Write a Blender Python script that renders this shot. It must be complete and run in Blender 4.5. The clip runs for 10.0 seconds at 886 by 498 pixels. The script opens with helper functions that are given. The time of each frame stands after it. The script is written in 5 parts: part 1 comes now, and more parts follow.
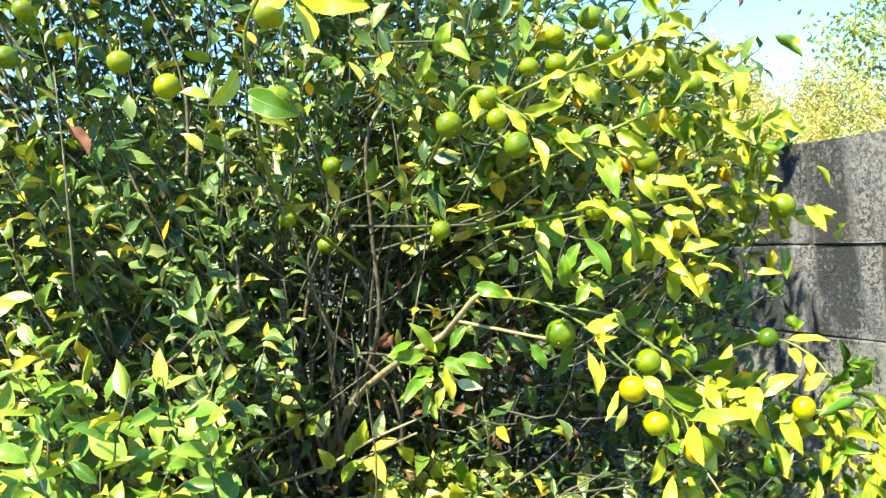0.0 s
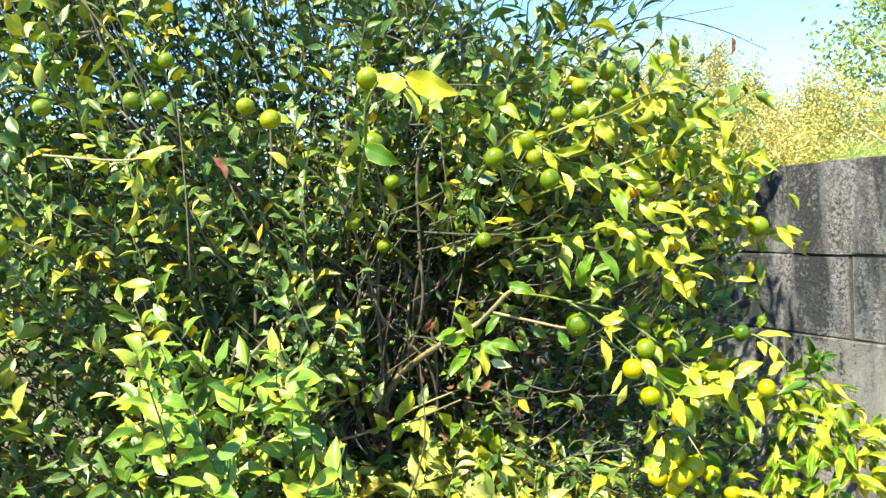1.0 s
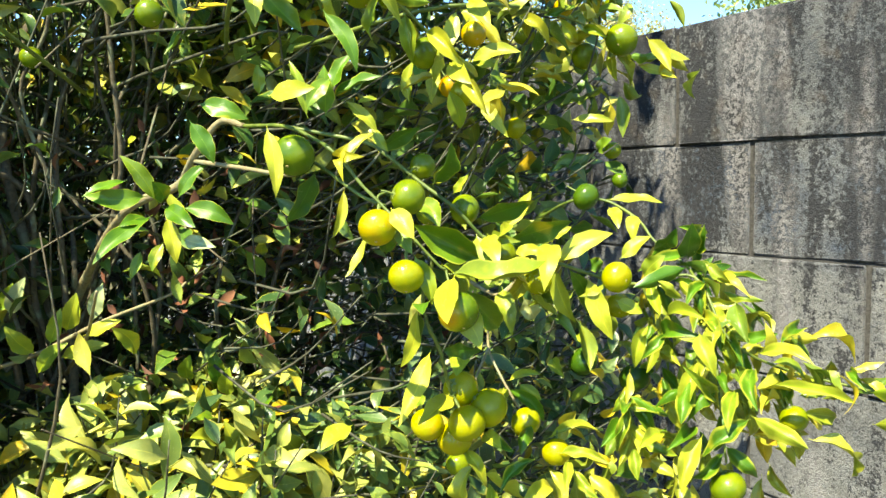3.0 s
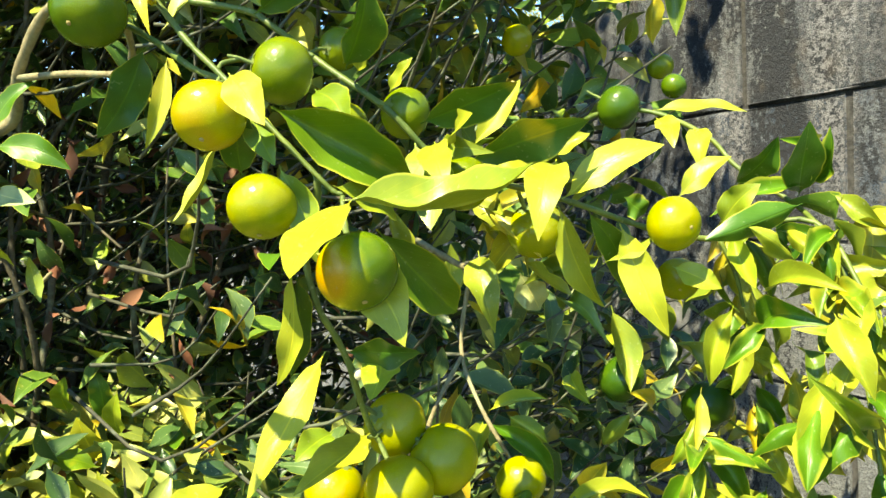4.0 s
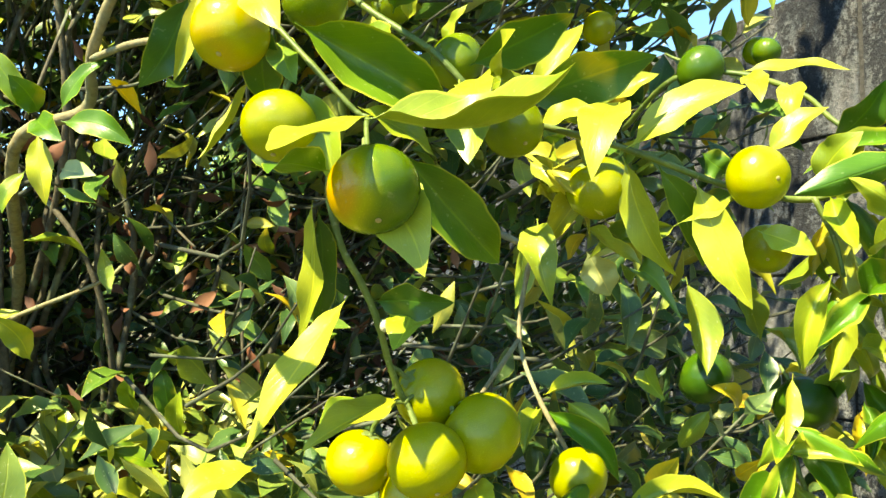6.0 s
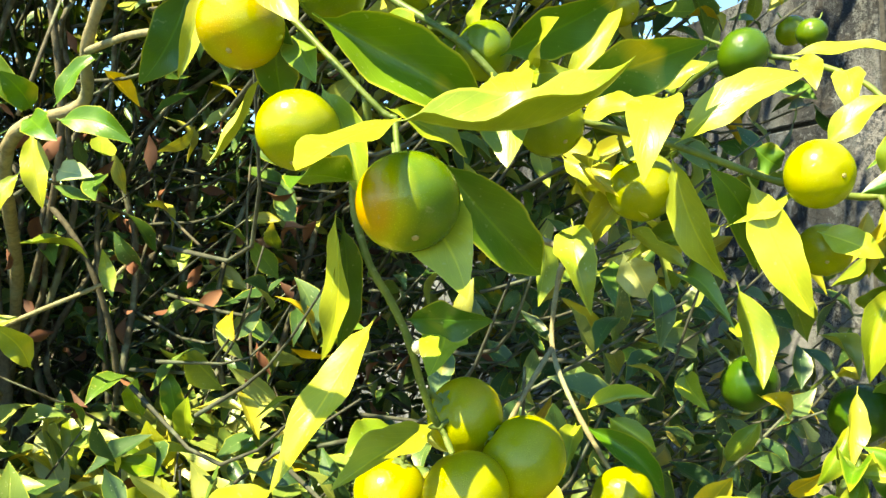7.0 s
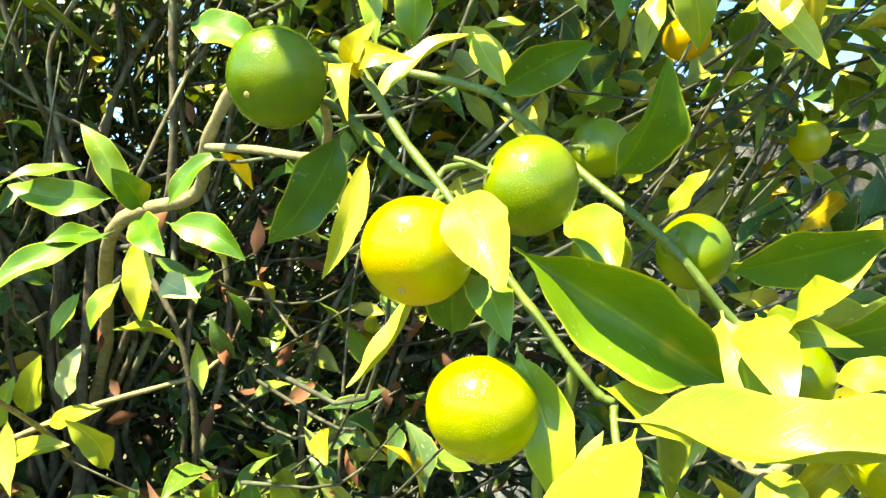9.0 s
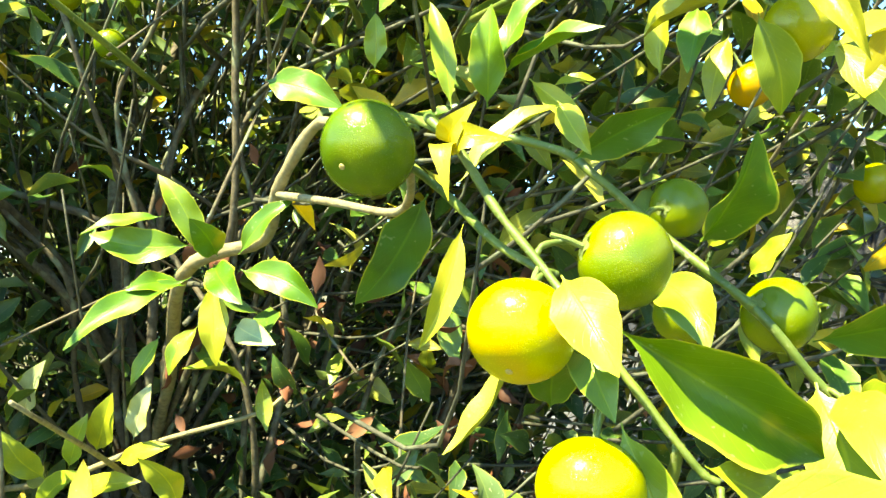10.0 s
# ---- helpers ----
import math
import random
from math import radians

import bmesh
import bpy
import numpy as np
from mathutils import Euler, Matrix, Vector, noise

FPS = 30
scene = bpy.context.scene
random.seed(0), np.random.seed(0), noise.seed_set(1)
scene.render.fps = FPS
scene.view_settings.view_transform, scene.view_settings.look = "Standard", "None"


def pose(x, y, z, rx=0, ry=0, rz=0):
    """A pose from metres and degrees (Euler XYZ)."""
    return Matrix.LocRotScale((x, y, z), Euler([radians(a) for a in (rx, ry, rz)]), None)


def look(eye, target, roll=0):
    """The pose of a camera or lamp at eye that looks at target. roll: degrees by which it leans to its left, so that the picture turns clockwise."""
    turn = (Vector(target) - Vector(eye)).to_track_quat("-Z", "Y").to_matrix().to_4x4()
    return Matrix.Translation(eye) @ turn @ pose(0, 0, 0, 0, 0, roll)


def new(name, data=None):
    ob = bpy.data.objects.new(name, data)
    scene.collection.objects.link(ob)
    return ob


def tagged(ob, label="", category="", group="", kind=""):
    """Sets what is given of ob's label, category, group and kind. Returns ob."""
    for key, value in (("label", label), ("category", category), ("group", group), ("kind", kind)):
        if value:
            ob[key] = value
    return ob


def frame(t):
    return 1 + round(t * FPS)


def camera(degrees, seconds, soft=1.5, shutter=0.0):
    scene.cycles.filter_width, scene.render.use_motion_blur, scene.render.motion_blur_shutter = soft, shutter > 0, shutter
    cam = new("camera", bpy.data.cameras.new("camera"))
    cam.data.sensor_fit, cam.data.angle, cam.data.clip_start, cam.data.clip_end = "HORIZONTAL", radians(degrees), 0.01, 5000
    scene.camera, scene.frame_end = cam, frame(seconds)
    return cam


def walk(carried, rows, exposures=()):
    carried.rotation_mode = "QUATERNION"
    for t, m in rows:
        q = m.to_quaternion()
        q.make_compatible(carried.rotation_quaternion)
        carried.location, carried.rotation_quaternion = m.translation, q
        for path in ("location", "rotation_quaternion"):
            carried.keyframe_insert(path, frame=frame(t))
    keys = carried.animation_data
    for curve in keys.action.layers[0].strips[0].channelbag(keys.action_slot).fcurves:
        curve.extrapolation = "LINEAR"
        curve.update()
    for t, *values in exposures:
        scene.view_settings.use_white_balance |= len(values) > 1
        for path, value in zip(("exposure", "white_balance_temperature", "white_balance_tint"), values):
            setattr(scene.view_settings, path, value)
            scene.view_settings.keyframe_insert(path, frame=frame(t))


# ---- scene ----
cam = camera(57.5, 10.0)
PATH = [
    (0, (-0.106, 0.325, 1.485), (0.752, 2.13, 1.425), -4.6),
    (0.5, (-0.206, 0.186, 1.517), (0.645, 1.994, 1.435), -3.8),
    (1, (-0.278, 0.114, 1.526), (0.576, 1.92, 1.435), -3.0),
    (1.5, (-0.317, 0.054, 1.493), (0.55, 1.846, 1.305), -2.7),
    (2, (-0.227, 0.099, 1.473), (0.735, 1.843, 1.284), -2.3),
    (2.5, (0.008, 0.283, 1.397), (1.036, 1.99, 1.222), -1.8),
    (3, (0.168, 0.477, 1.319), (1.213, 2.174, 1.155), -1.0),
    (3.2, (0.227, 0.57, 1.293), (1.28, 2.262, 1.128), -1.2),
    (4.3, (0.406, 0.711, 1.223), (1.269, 2.515, 1.18), -1.8),
    (4.5, (0.411, 0.695, 1.21), (1.215, 2.526, 1.186), -1.2),
    (5, (0.434, 0.693, 1.185), (1.159, 2.557, 1.221), -0.4),
    (5.5, (0.431, 0.718, 1.182), (1.135, 2.588, 1.269), -0.5),
    (7, (0.426, 0.765, 1.2), (1.135, 2.635, 1.225), -1.7),
    (7.5, (0.434, 0.829, 1.199), (1.055, 2.73, 1.214), -2.1),
    (8, (0.434, 0.838, 1.212), (1.051, 2.74, 1.196), -1.1),
    (8.5, (0.424, 0.85, 1.237), (0.986, 2.769, 1.277), 2.3),
    (9, (0.411, 0.842, 1.277), (0.94, 2.769, 1.352), 4.4),
    (9.5, (0.412, 0.847, 1.268), (0.882, 2.789, 1.355), 5.2),
    (10, (0.389, 0.839, 1.293), (0.832, 2.786, 1.401), 4.3),
]
walk(cam, [(t, look(eye, target, roll)) for t, eye, target, roll in PATH], [(0, 2.00, 6900, -3), (0.7, 1.85, 6900, -2), (2.5, 1.80, 6950, 0), (3.2, 1.67, 7100, -2), (4.5, 1.69, 7550, -6), (5.5, 1.78, 7700, -7), (7.5, 2.08, 7950, -8), (9, 2.36, 8050, -9), (10, 2.52, 8050, -9)])


# ---- world and sun ----
SUN = Vector((-0.49, -0.27, 0.82)).normalized()
world = bpy.data.worlds.new("world")
scene.world = world
world.use_nodes = True
wn, wl = world.node_tree.nodes, world.node_tree.links
sky = wn.new("ShaderNodeTexSky")
sky.sky_type, sky.sun_disc = "NISHITA", False
sky.air_density, sky.dust_density, sky.ozone_density = 0.72, 0.0, 8.0
sky.sun_elevation, sky.sun_rotation = math.asin(SUN.z), math.atan2(SUN.x, SUN.y)
wn["Background"].inputs["Strength"].default_value = 0.15
wl.new(sky.outputs[0], wn["Background"].inputs["Color"])
sun = new("sun", bpy.data.lights.new("sun", "SUN"))
sun.data.energy, sun.data.angle, sun.data.color = 5.0, radians(0.5), (1.0, 0.90, 0.73)
sun.matrix_world = look((0, 0, 6), Vector((0, 0, 6)) - SUN)


# ---- materials ----
class Nodes:
    """Short hand for one material's node tree."""

    def __init__(self, name):
        self.mat = bpy.data.materials.new(name)
        self.mat.use_nodes = True
        self.tree = self.mat.node_tree
        self.bsdf = self.tree.nodes["Principled BSDF"]
        self.out = self.tree.nodes["Material Output"]

    def add(self, kind, **inputs):
        node = self.tree.nodes.new(kind)
        for key, value in inputs.items():
            self.put(node, key, value)
        return node

    def put(self, node, key, value):
        socket = node.inputs[int(key[1:])] if key[0] == "i" and key[1:].isdigit() else node.inputs[key.replace("_", " ")]
        if isinstance(value, bpy.types.NodeSocket):
            self.tree.links.new(value, socket)
        else:
            socket.default_value = value

    def noise(self, vec, scale, detail=4.0, rough=0.55):
        return self.add("ShaderNodeTexNoise", Vector=vec, Scale=scale, Detail=detail, Roughness=rough).outputs["Fac"]

    def math(self, op, a, b=0.0, clamp=False):
        node = self.add("ShaderNodeMath", i0=a, i1=b)
        node.operation, node.use_clamp = op, clamp
        return node.outputs[0]

    def span(self, value, lo, hi, to_lo=0.0, to_hi=1.0):
        node = self.add("ShaderNodeMapRange", i0=value, i1=lo, i2=hi, i3=to_lo, i4=to_hi)
        return node.outputs[0]

    def ramp(self, fac, *stops):
        node = self.add("ShaderNodeValToRGB", Fac=fac)
        ends = node.color_ramp.elements
        while len(ends) < len(stops):
            ends.new(0.5)
        for end, (at, col) in zip(ends, stops):
            end.position, end.color = at, (*col, 1)
        return node.outputs["Color"]

    def mix(self, fac, a, b, blend="MIX"):
        node = self.tree.nodes.new("ShaderNodeMix")
        node.data_type, node.blend_type = "RGBA", blend
        for socket, value in ((node.inputs[0], fac), (node.inputs[6], a), (node.inputs[7], b)):
            if isinstance(value, bpy.types.NodeSocket):
                self.tree.links.new(value, socket)
            else:
                socket.default_value = value if isinstance(value, (int, float)) else (*value, 1)
        return node.outputs[2]

    def coords(self, which="Object"):
        return self.add("ShaderNodeTexCoord").outputs[which]

    def bump(self, height, strength, distance):
        node = self.add("ShaderNodeBump", Height=height, Strength=strength, Distance=distance)
        self.put(self.bsdf, "Normal", node.outputs[0])
        return node.outputs[0]


def leaf_material(name, own):
    """Citrus leaf: own=True takes the tone from the object's colour, else from chance per leaf."""
    n = Nodes(name)
    uv = n.coords("UV")
    sep = n.add("ShaderNodeSeparateXYZ", Vector=uv)
    across = n.math("ABSOLUTE", n.math("SUBTRACT", sep.outputs[0], 0.5))
    obj = n.coords("Object")
    if own:
        away = n.add("ShaderNodeVectorMath", i0=n.add("ShaderNodeObjectInfo").outputs["Location"], i1=(31.0, 47.0, 53.0))
        away.operation = "MULTIPLY"
        obj = n.add("ShaderNodeVectorMath", i0=obj, i1=away.outputs[0]).outputs[0]
    patch = n.noise(obj, 45.0, 3.0)
    fine = n.noise(obj, 900.0, 2.0)
    if own:
        info = n.add("ShaderNodeObjectInfo")
        col = info.outputs["Color"]
        chance = info.outputs["Random"]
    else:
        chance = n.add("ShaderNodeNewGeometry").outputs["Random Per Island"]
        col = n.ramp(chance, *{"old_leaf": OLD_TONES, "young_leaf": YOUNG_TONES, "crowded_leaf": SPRAY_TONES, "lime_leaf": LIME_TONES, "dull_leaf": DULL_TONES, "dusty_leaf": DUSTY_TONES}[name])
    col = n.mix(n.span(patch, 0.35, 0.7), n.mix(1.0, col, (0.72, 0.78, 0.7), "MULTIPLY"), n.mix(1.0, col, (1.12, 1.06, 0.95), "MULTIPLY"))
    # small pale specks and yellow blotches of an old garden tree
    speck = n.span(n.noise(obj, 420.0, 1.0), 0.70, 0.74)
    col = n.mix(n.math("MULTIPLY", speck, 0.18 if own else 0.5), col, (0.42, 0.45, 0.25))
    blotch = n.span(n.noise(obj, 26.0, 2.0), 0.64, 0.74)
    col = n.mix(n.math("MULTIPLY", blotch, 0.65), col, (0.5, 0.38, 0.02))
    # midrib and side veins
    rib = n.span(across, 0.012, 0.035, 0.55, 0.0)
    slant = n.math("ADD", n.math("MULTIPLY", sep.outputs[1], 11.0), n.math("MULTIPLY", across, -7.0))
    vein = n.span(n.math("ABSOLUTE", n.math("SUBTRACT", n.math("FRACT", slant), 0.5)), 0.0, 0.08, 0.16, 0.0)
    col = n.mix(n.math("MAXIMUM", rib, vein), col, n.mix(1.0, col, (1.9, 1.6, 1.3), "MULTIPLY"))
    edge = n.span(across, 0.458, 0.488, 0.0, 0.7)
    if own:
        yellowed = n.math("SUBTRACT", 1.0, info.outputs["Alpha"])
        ragged = n.math("ADD", across, n.math("MULTIPLY", n.math("SUBTRACT", n.noise(obj, 90.0, 3.0), 0.5), 0.22))
        edge = n.math("MAXIMUM", edge, n.math("MULTIPLY", yellowed, n.span(ragged, 0.33, 0.44, 0.0, 0.85)))
    col = n.mix(edge, col, (0.42, 0.42, 0.04))
    n.put(n.bsdf, "Base_Color", col)
    n.put(n.bsdf, "Roughness", n.span(patch, 0.3, 0.7, 0.30, 0.46))
    n.put(n.bsdf, "Specular_IOR_Level", 0.38 if own else 0.45)
    relief = n.math("ADD", n.math("MULTIPLY", fine, 0.25), n.math("SUBTRACT", 1.0, n.math("ADD", rib, vein)))
    nor = n.bump(relief, 0.35, 0.0006)
    thin = n.add("ShaderNodeBsdfTranslucent", Color=n.mix(1.0, col, (1.2, 1.3, 0.4), "MULTIPLY"), Normal=nor)
    both = n.add("ShaderNodeMixShader", i0=0.04 if own else 0.10, i1=n.bsdf.outputs[0], i2=thin.outputs[0])
    n.put(n.out, "Surface", both.outputs[0])
    return n.mat


OLD_TONES = [(0.0, (0.028, 0.07, 0.018)), (0.38, (0.064, 0.130, 0.028)), (0.70, (0.118, 0.19, 0.04)), (0.88, (0.203, 0.24, 0.075)), (0.972, (0.321, 0.31, 0.05)), (0.994, (0.514, 0.32, 0.02))]
YOUNG_TONES = [(0.0, (0.070, 0.145, 0.022)), (0.35, (0.144, 0.24, 0.035)), (0.62, (0.257, 0.32, 0.04)), (0.78, (0.353, 0.36, 0.08)), (0.91, (0.471, 0.40, 0.04)), (0.98, (0.556, 0.36, 0.02))]
DULL_TONES = [(0.0, (0.034, 0.080, 0.024)), (0.5, (0.068, 0.132, 0.036)), (0.85, (0.13, 0.19, 0.065)), (0.95, (0.28, 0.29, 0.05)), (0.985, (0.46, 0.32, 0.02))]
DUSTY_TONES = [(0.0, (0.09, 0.16, 0.035)), (0.3, (0.20, 0.27, 0.055)), (0.58, (0.31, 0.355, 0.09)), (0.78, (0.39, 0.40, 0.11)), (0.88, (0.46, 0.41, 0.04)), (0.96, (0.54, 0.38, 0.02))]
LIME_TONES = [(0.0, (0.055, 0.135, 0.02)), (0.4, (0.13, 0.25, 0.03)), (0.75, (0.23, 0.34, 0.045)), (0.92, (0.33, 0.40, 0.06)), (0.98, (0.48, 0.38, 0.02))]
SPRAY_TONES = [(0.0, (0.086, 0.17, 0.02)), (0.3, (0.235, 0.29, 0.028)), (0.6, (0.364, 0.36, 0.036)), (0.9, (0.471, 0.42, 0.04)), (0.97, (0.535, 0.40, 0.02))]
TONES = [(0.026, 0.085, 0.008), (0.082, 0.180, 0.008), (0.33, 0.37, 0.03), (0.50, 0.43, 0.025), (0.36, 0.41, 0.22)]


def tone(v):
    """A leaf colour between dark green (0), mid (1), light (2), yellow (3) and pale grey (4)."""
    i = min(int(v), 3)
    f = v - i
    return [TONES[i][k] * (1 - f) + TONES[i + 1][k] * f for k in range(3)] + [1.0]


OLD_LEAF, YOUNG_LEAF, OWN_LEAF = leaf_material("old_leaf", False), leaf_material("young_leaf", False), leaf_material("spray_leaf", True)
SPRAY_LEAF, LIME_LEAF, DULL_LEAF, DUSTY_LEAF = (leaf_material(k, False) for k in ("crowded_leaf", "lime_leaf", "dull_leaf", "dusty_leaf"))


def dead_leaf_material():
    n = Nodes("dead_leaf")
    chance = n.add("ShaderNodeNewGeometry").outputs["Random Per Island"]
    col = n.ramp(chance, (0.0, (0.07, 0.025, 0.01)), (0.6, (0.20, 0.07, 0.03)), (1.0, (0.30, 0.13, 0.06)))
    col = n.mix(n.noise(n.coords(), 120.0), n.mix(1.0, col, (0.6, 0.6, 0.6), "MULTIPLY"), col)
    n.put(n.bsdf, "Base_Color", col)
    n.put(n.bsdf, "Roughness", 0.75)
    return n.mat


def fruit_material():
    """Peel from green over yellow to orange, by the red of the object's colour."""
    n = Nodes("citrus_peel")
    obj = n.coords("Object")
    info = n.add("ShaderNodeObjectInfo")
    ripe = n.add("ShaderNodeSeparateColor", Color=info.outputs["Color"]).outputs[0]
    far = n.add("ShaderNodeVectorMath", i0=info.outputs["Location"], i1=(40.0, 40.0, 40.0))
    far.operation = "MULTIPLY"
    shift = n.add("ShaderNodeVectorMath", i0=obj, i1=far.outputs[0])
    broad = n.noise(shift.outputs[0], 1.5, 2.0)
    level = n.math("ADD", ripe, n.span(broad, 0.3, 0.7, -0.08, 0.09))
    # a ripening cheek on one side
    world_way = n.add("ShaderNodeVectorTransform", Vector=obj)
    world_way.vector_type, world_way.convert_from, world_way.convert_to = "NORMAL", "OBJECT", "WORLD"
    cheek = n.add("ShaderNodeVectorMath", i0=world_way.outputs[0], i1=(-0.93, -0.30, -0.05))
    cheek.operation = "DOT_PRODUCT"
    blush = n.add("ShaderNodeSeparateColor", Color=info.outputs["Color"]).outputs[1]
    level = n.math("ADD", level, n.math("MULTIPLY", blush, n.span(cheek.outputs["Value"], 0.35, 0.85)))
    col = n.ramp(level, (0.0, (0.028, 0.080, 0.004)), (0.22, (0.088, 0.155, 0.004)), (0.4, (0.21, 0.25, 0.004)),
                 (0.55, (0.38, 0.36, 0.004)), (0.75, (0.52, 0.30, 0.003)), (1.0, (0.58, 0.17, 0.003)))
    pores = n.add("ShaderNodeTexVoronoi", Vector=obj, Scale=52.0).outputs["Distance"]
    dots = n.span(pores, 0.10, 0.30, 1.0, 0.0)
    col = n.mix(n.math("MULTIPLY", dots, 0.8), n.mix(1.0, col, (0.84, 0.86, 0.8), "MULTIPLY"), n.mix(1.0, col, (1.35, 1.32, 4.0), "MULTIPLY"))
    scar = n.span(n.noise(shift.outputs[0], 6.0, 4.0), 0.70, 0.75)
    col = n.mix(n.math("MULTIPLY", scar, 0.3), col, (0.34, 0.29, 0.12))
    n.put(n.bsdf, "Base_Color", col)
    n.put(n.bsdf, "Roughness", 0.22)
    n.put(n.bsdf, "Specular_IOR_Level", 0.38)
    n.put(n.bsdf, "Subsurface_Weight", 0.04)
    n.put(n.bsdf, "Subsurface_Radius", (0.004, 0.003, 0.001))
    n.bump(n.math("ADD", n.span(pores, 0.0, 0.4), n.math("MULTIPLY", n.noise(obj, 14.0), 0.6)), 0.25, 0.0006)
    return n.mat


def bark_material(name, dark, pale, lichen):
    n = Nodes(name)
    obj = n.coords("Object")
    grain = n.noise(obj, 160.0, 5.0, 0.65)
    col = n.mix(n.span(grain, 0.3, 0.7), dark, pale)
    spot = n.span(n.noise(obj, 38.0, 4.0), 0.52, 0.62)
    col = n.mix(n.math("MULTIPLY", spot, lichen), col, (0.25, 0.29, 0.18))
    n.put(n.bsdf, "Base_Color", col)
    n.put(n.bsdf, "Roughness", 0.8)
    n.bump(grain, 0.6, 0.002)
    return n.mat


def green_stem_material():
    n = Nodes("green_stem")
    obj = n.coords("Object")
    col = n.mix(n.span(n.noise(obj, 60.0), 0.35, 0.65), (0.060, 0.10, 0.012), (0.15, 0.19, 0.028))
    col = n.mix(n.math("MULTIPLY", n.span(n.noise(obj, 400.0), 0.6, 0.7), 0.4), col, (0.42, 0.42, 0.26))
    n.put(n.bsdf, "Base_Color", col)
    n.put(n.bsdf, "Roughness", 0.5)
    n.bump(n.noise(obj, 500.0), 0.4, 0.0006)
    return n.mat


def block_material():
    """Old concrete block: sand grain, dark algae that runs down from the top, pale rubbed patches."""
    n = Nodes("concrete_block")
    pos = n.add("ShaderNodeNewGeometry").outputs["Position"]
    sep = n.add("ShaderNodeSeparateXYZ", Vector=pos)
    one = n.add("ShaderNodeObjectInfo").outputs["Random"]
    grain = n.noise(pos, 480.0, 3.0, 0.7)
    cloud = n.noise(pos, 9.0, 5.0, 0.6)
    col = n.mix(n.span(cloud, 0.3, 0.7), (0.135, 0.137, 0.138), (0.31, 0.31, 0.30))
    col = n.mix(n.math("MULTIPLY", one, 0.35), col, n.mix(1.0, col, (0.70, 0.75, 0.84), "MULTIPLY"))
    # the two upper courses darkened in patches: grey-blue, brownish towards the top
    upper = n.span(sep.outputs[2], 1.16, 1.21, 0.0, 1.0)
    crest = n.span(sep.outputs[2], 1.37, 1.40, 0.0, 1.0)
    upper_tint = n.math("MULTIPLY", upper, n.span(n.noise(pos, 7.0, 5.0, 0.65), 0.36, 0.56, 0.20, 0.95))
    col = n.mix(upper_tint, col, n.mix(crest, (0.036, 0.054, 0.090), (0.070, 0.078, 0.088)))
    # open sand grain: dark pits and pale grains
    col = n.mix(n.span(grain, 0.50, 0.62, 0.0, 0.7), col, (0.05, 0.05, 0.05))
    col = n.mix(n.span(n.noise(pos, 620.0, 3.0, 0.75), 0.54, 0.64, 0.0, 0.4), col, (0.32, 0.32, 0.33))
    # stains that run down, dark and pale
    flat = n.add("ShaderNodeCombineXYZ", i0=sep.outputs[0], i1=sep.outputs[1], i2=n.math("MULTIPLY", sep.outputs[2], 0.14))
    streak = n.noise(flat.outputs[0], 12.0, 4.0, 0.6)
    thin = n.noise(flat.outputs[0], 55.0, 3.0, 0.6)
    blot = n.noise(pos, 16.0, 5.0, 0.68)
    amount = n.math("ADD", n.math("ADD", n.math("MULTIPLY", streak, 0.78), n.math("MULTIPLY", thin, 0.24)), n.math("ADD", n.math("MULTIPLY", blot, 0.46), n.math("MULTIPLY", upper, 0.11)))
    fleck = n.noise(pos, 120.0, 4.0, 0.8)
    ragged = n.math("ADD", amount, n.math("MULTIPLY", n.math("SUBTRACT", fleck, 0.5), 0.9))
    algae = n.span(ragged, 0.745, 0.84, 0.0, 0.96)
    col = n.mix(algae, col, n.mix(n.noise(pos, 30.0), (0.014, 0.017, 0.022), (0.032, 0.031, 0.036)))
    wash = n.math("MULTIPLY", n.span(n.noise(flat.outputs[0], 11.0, 3.0, 0.55), 0.54, 0.64, 0.0, 0.7), n.span(fleck, 0.44, 0.54))
    col = n.mix(wash, col, (0.30, 0.29, 0.30))
    rust = n.math("MULTIPLY", n.span(n.noise(pos, 24.0, 4.0), 0.54, 0.66, 0.0, 0.18), crest)
    col = n.mix(rust, col, (0.17, 0.125, 0.085))
    n.put(n.bsdf, "Base_Color", col)
    n.put(n.bsdf, "Roughness", 0.92)
    n.bump(n.math("ADD", grain, n.math("MULTIPLY", n.noise(pos, 90.0, 3.0, 0.7), 1.5)), 0.9, 0.005)
    return n.mat


def plain_material(name, dark, pale, scale, rough=0.9, relief=0.004, second=None):
    n = Nodes(name)
    obj = n.coords("Object")
    f = n.noise(obj, scale, 6.0, 0.6)
    col = n.mix(n.span(f, 0.3, 0.7), dark, pale)
    if second:
        col = n.mix(n.span(n.noise(obj, scale * 0.17, 3.0), 0.45, 0.6), col, second)
    n.put(n.bsdf, "Base_Color", col)
    n.put(n.bsdf, "Roughness", rough)
    n.bump(f, 0.6, relief)
    return n.mat


def far_leaf_material(name, *stops):
    n = Nodes(name)
    chance = n.add("ShaderNodeNewGeometry").outputs["Random Per Island"]
    col = n.ramp(chance, *stops)
    n.put(n.bsdf, "Base_Color", col)
    n.put(n.bsdf, "Roughness", 0.6)
    thin = n.add("ShaderNodeBsdfTranslucent", Color=col)
    both = n.add("ShaderNodeMixShader", i0=0.30, i1=n.bsdf.outputs[0], i2=thin.outputs[0])
    n.put(n.out, "Surface", both.outputs[0])
    return n.mat


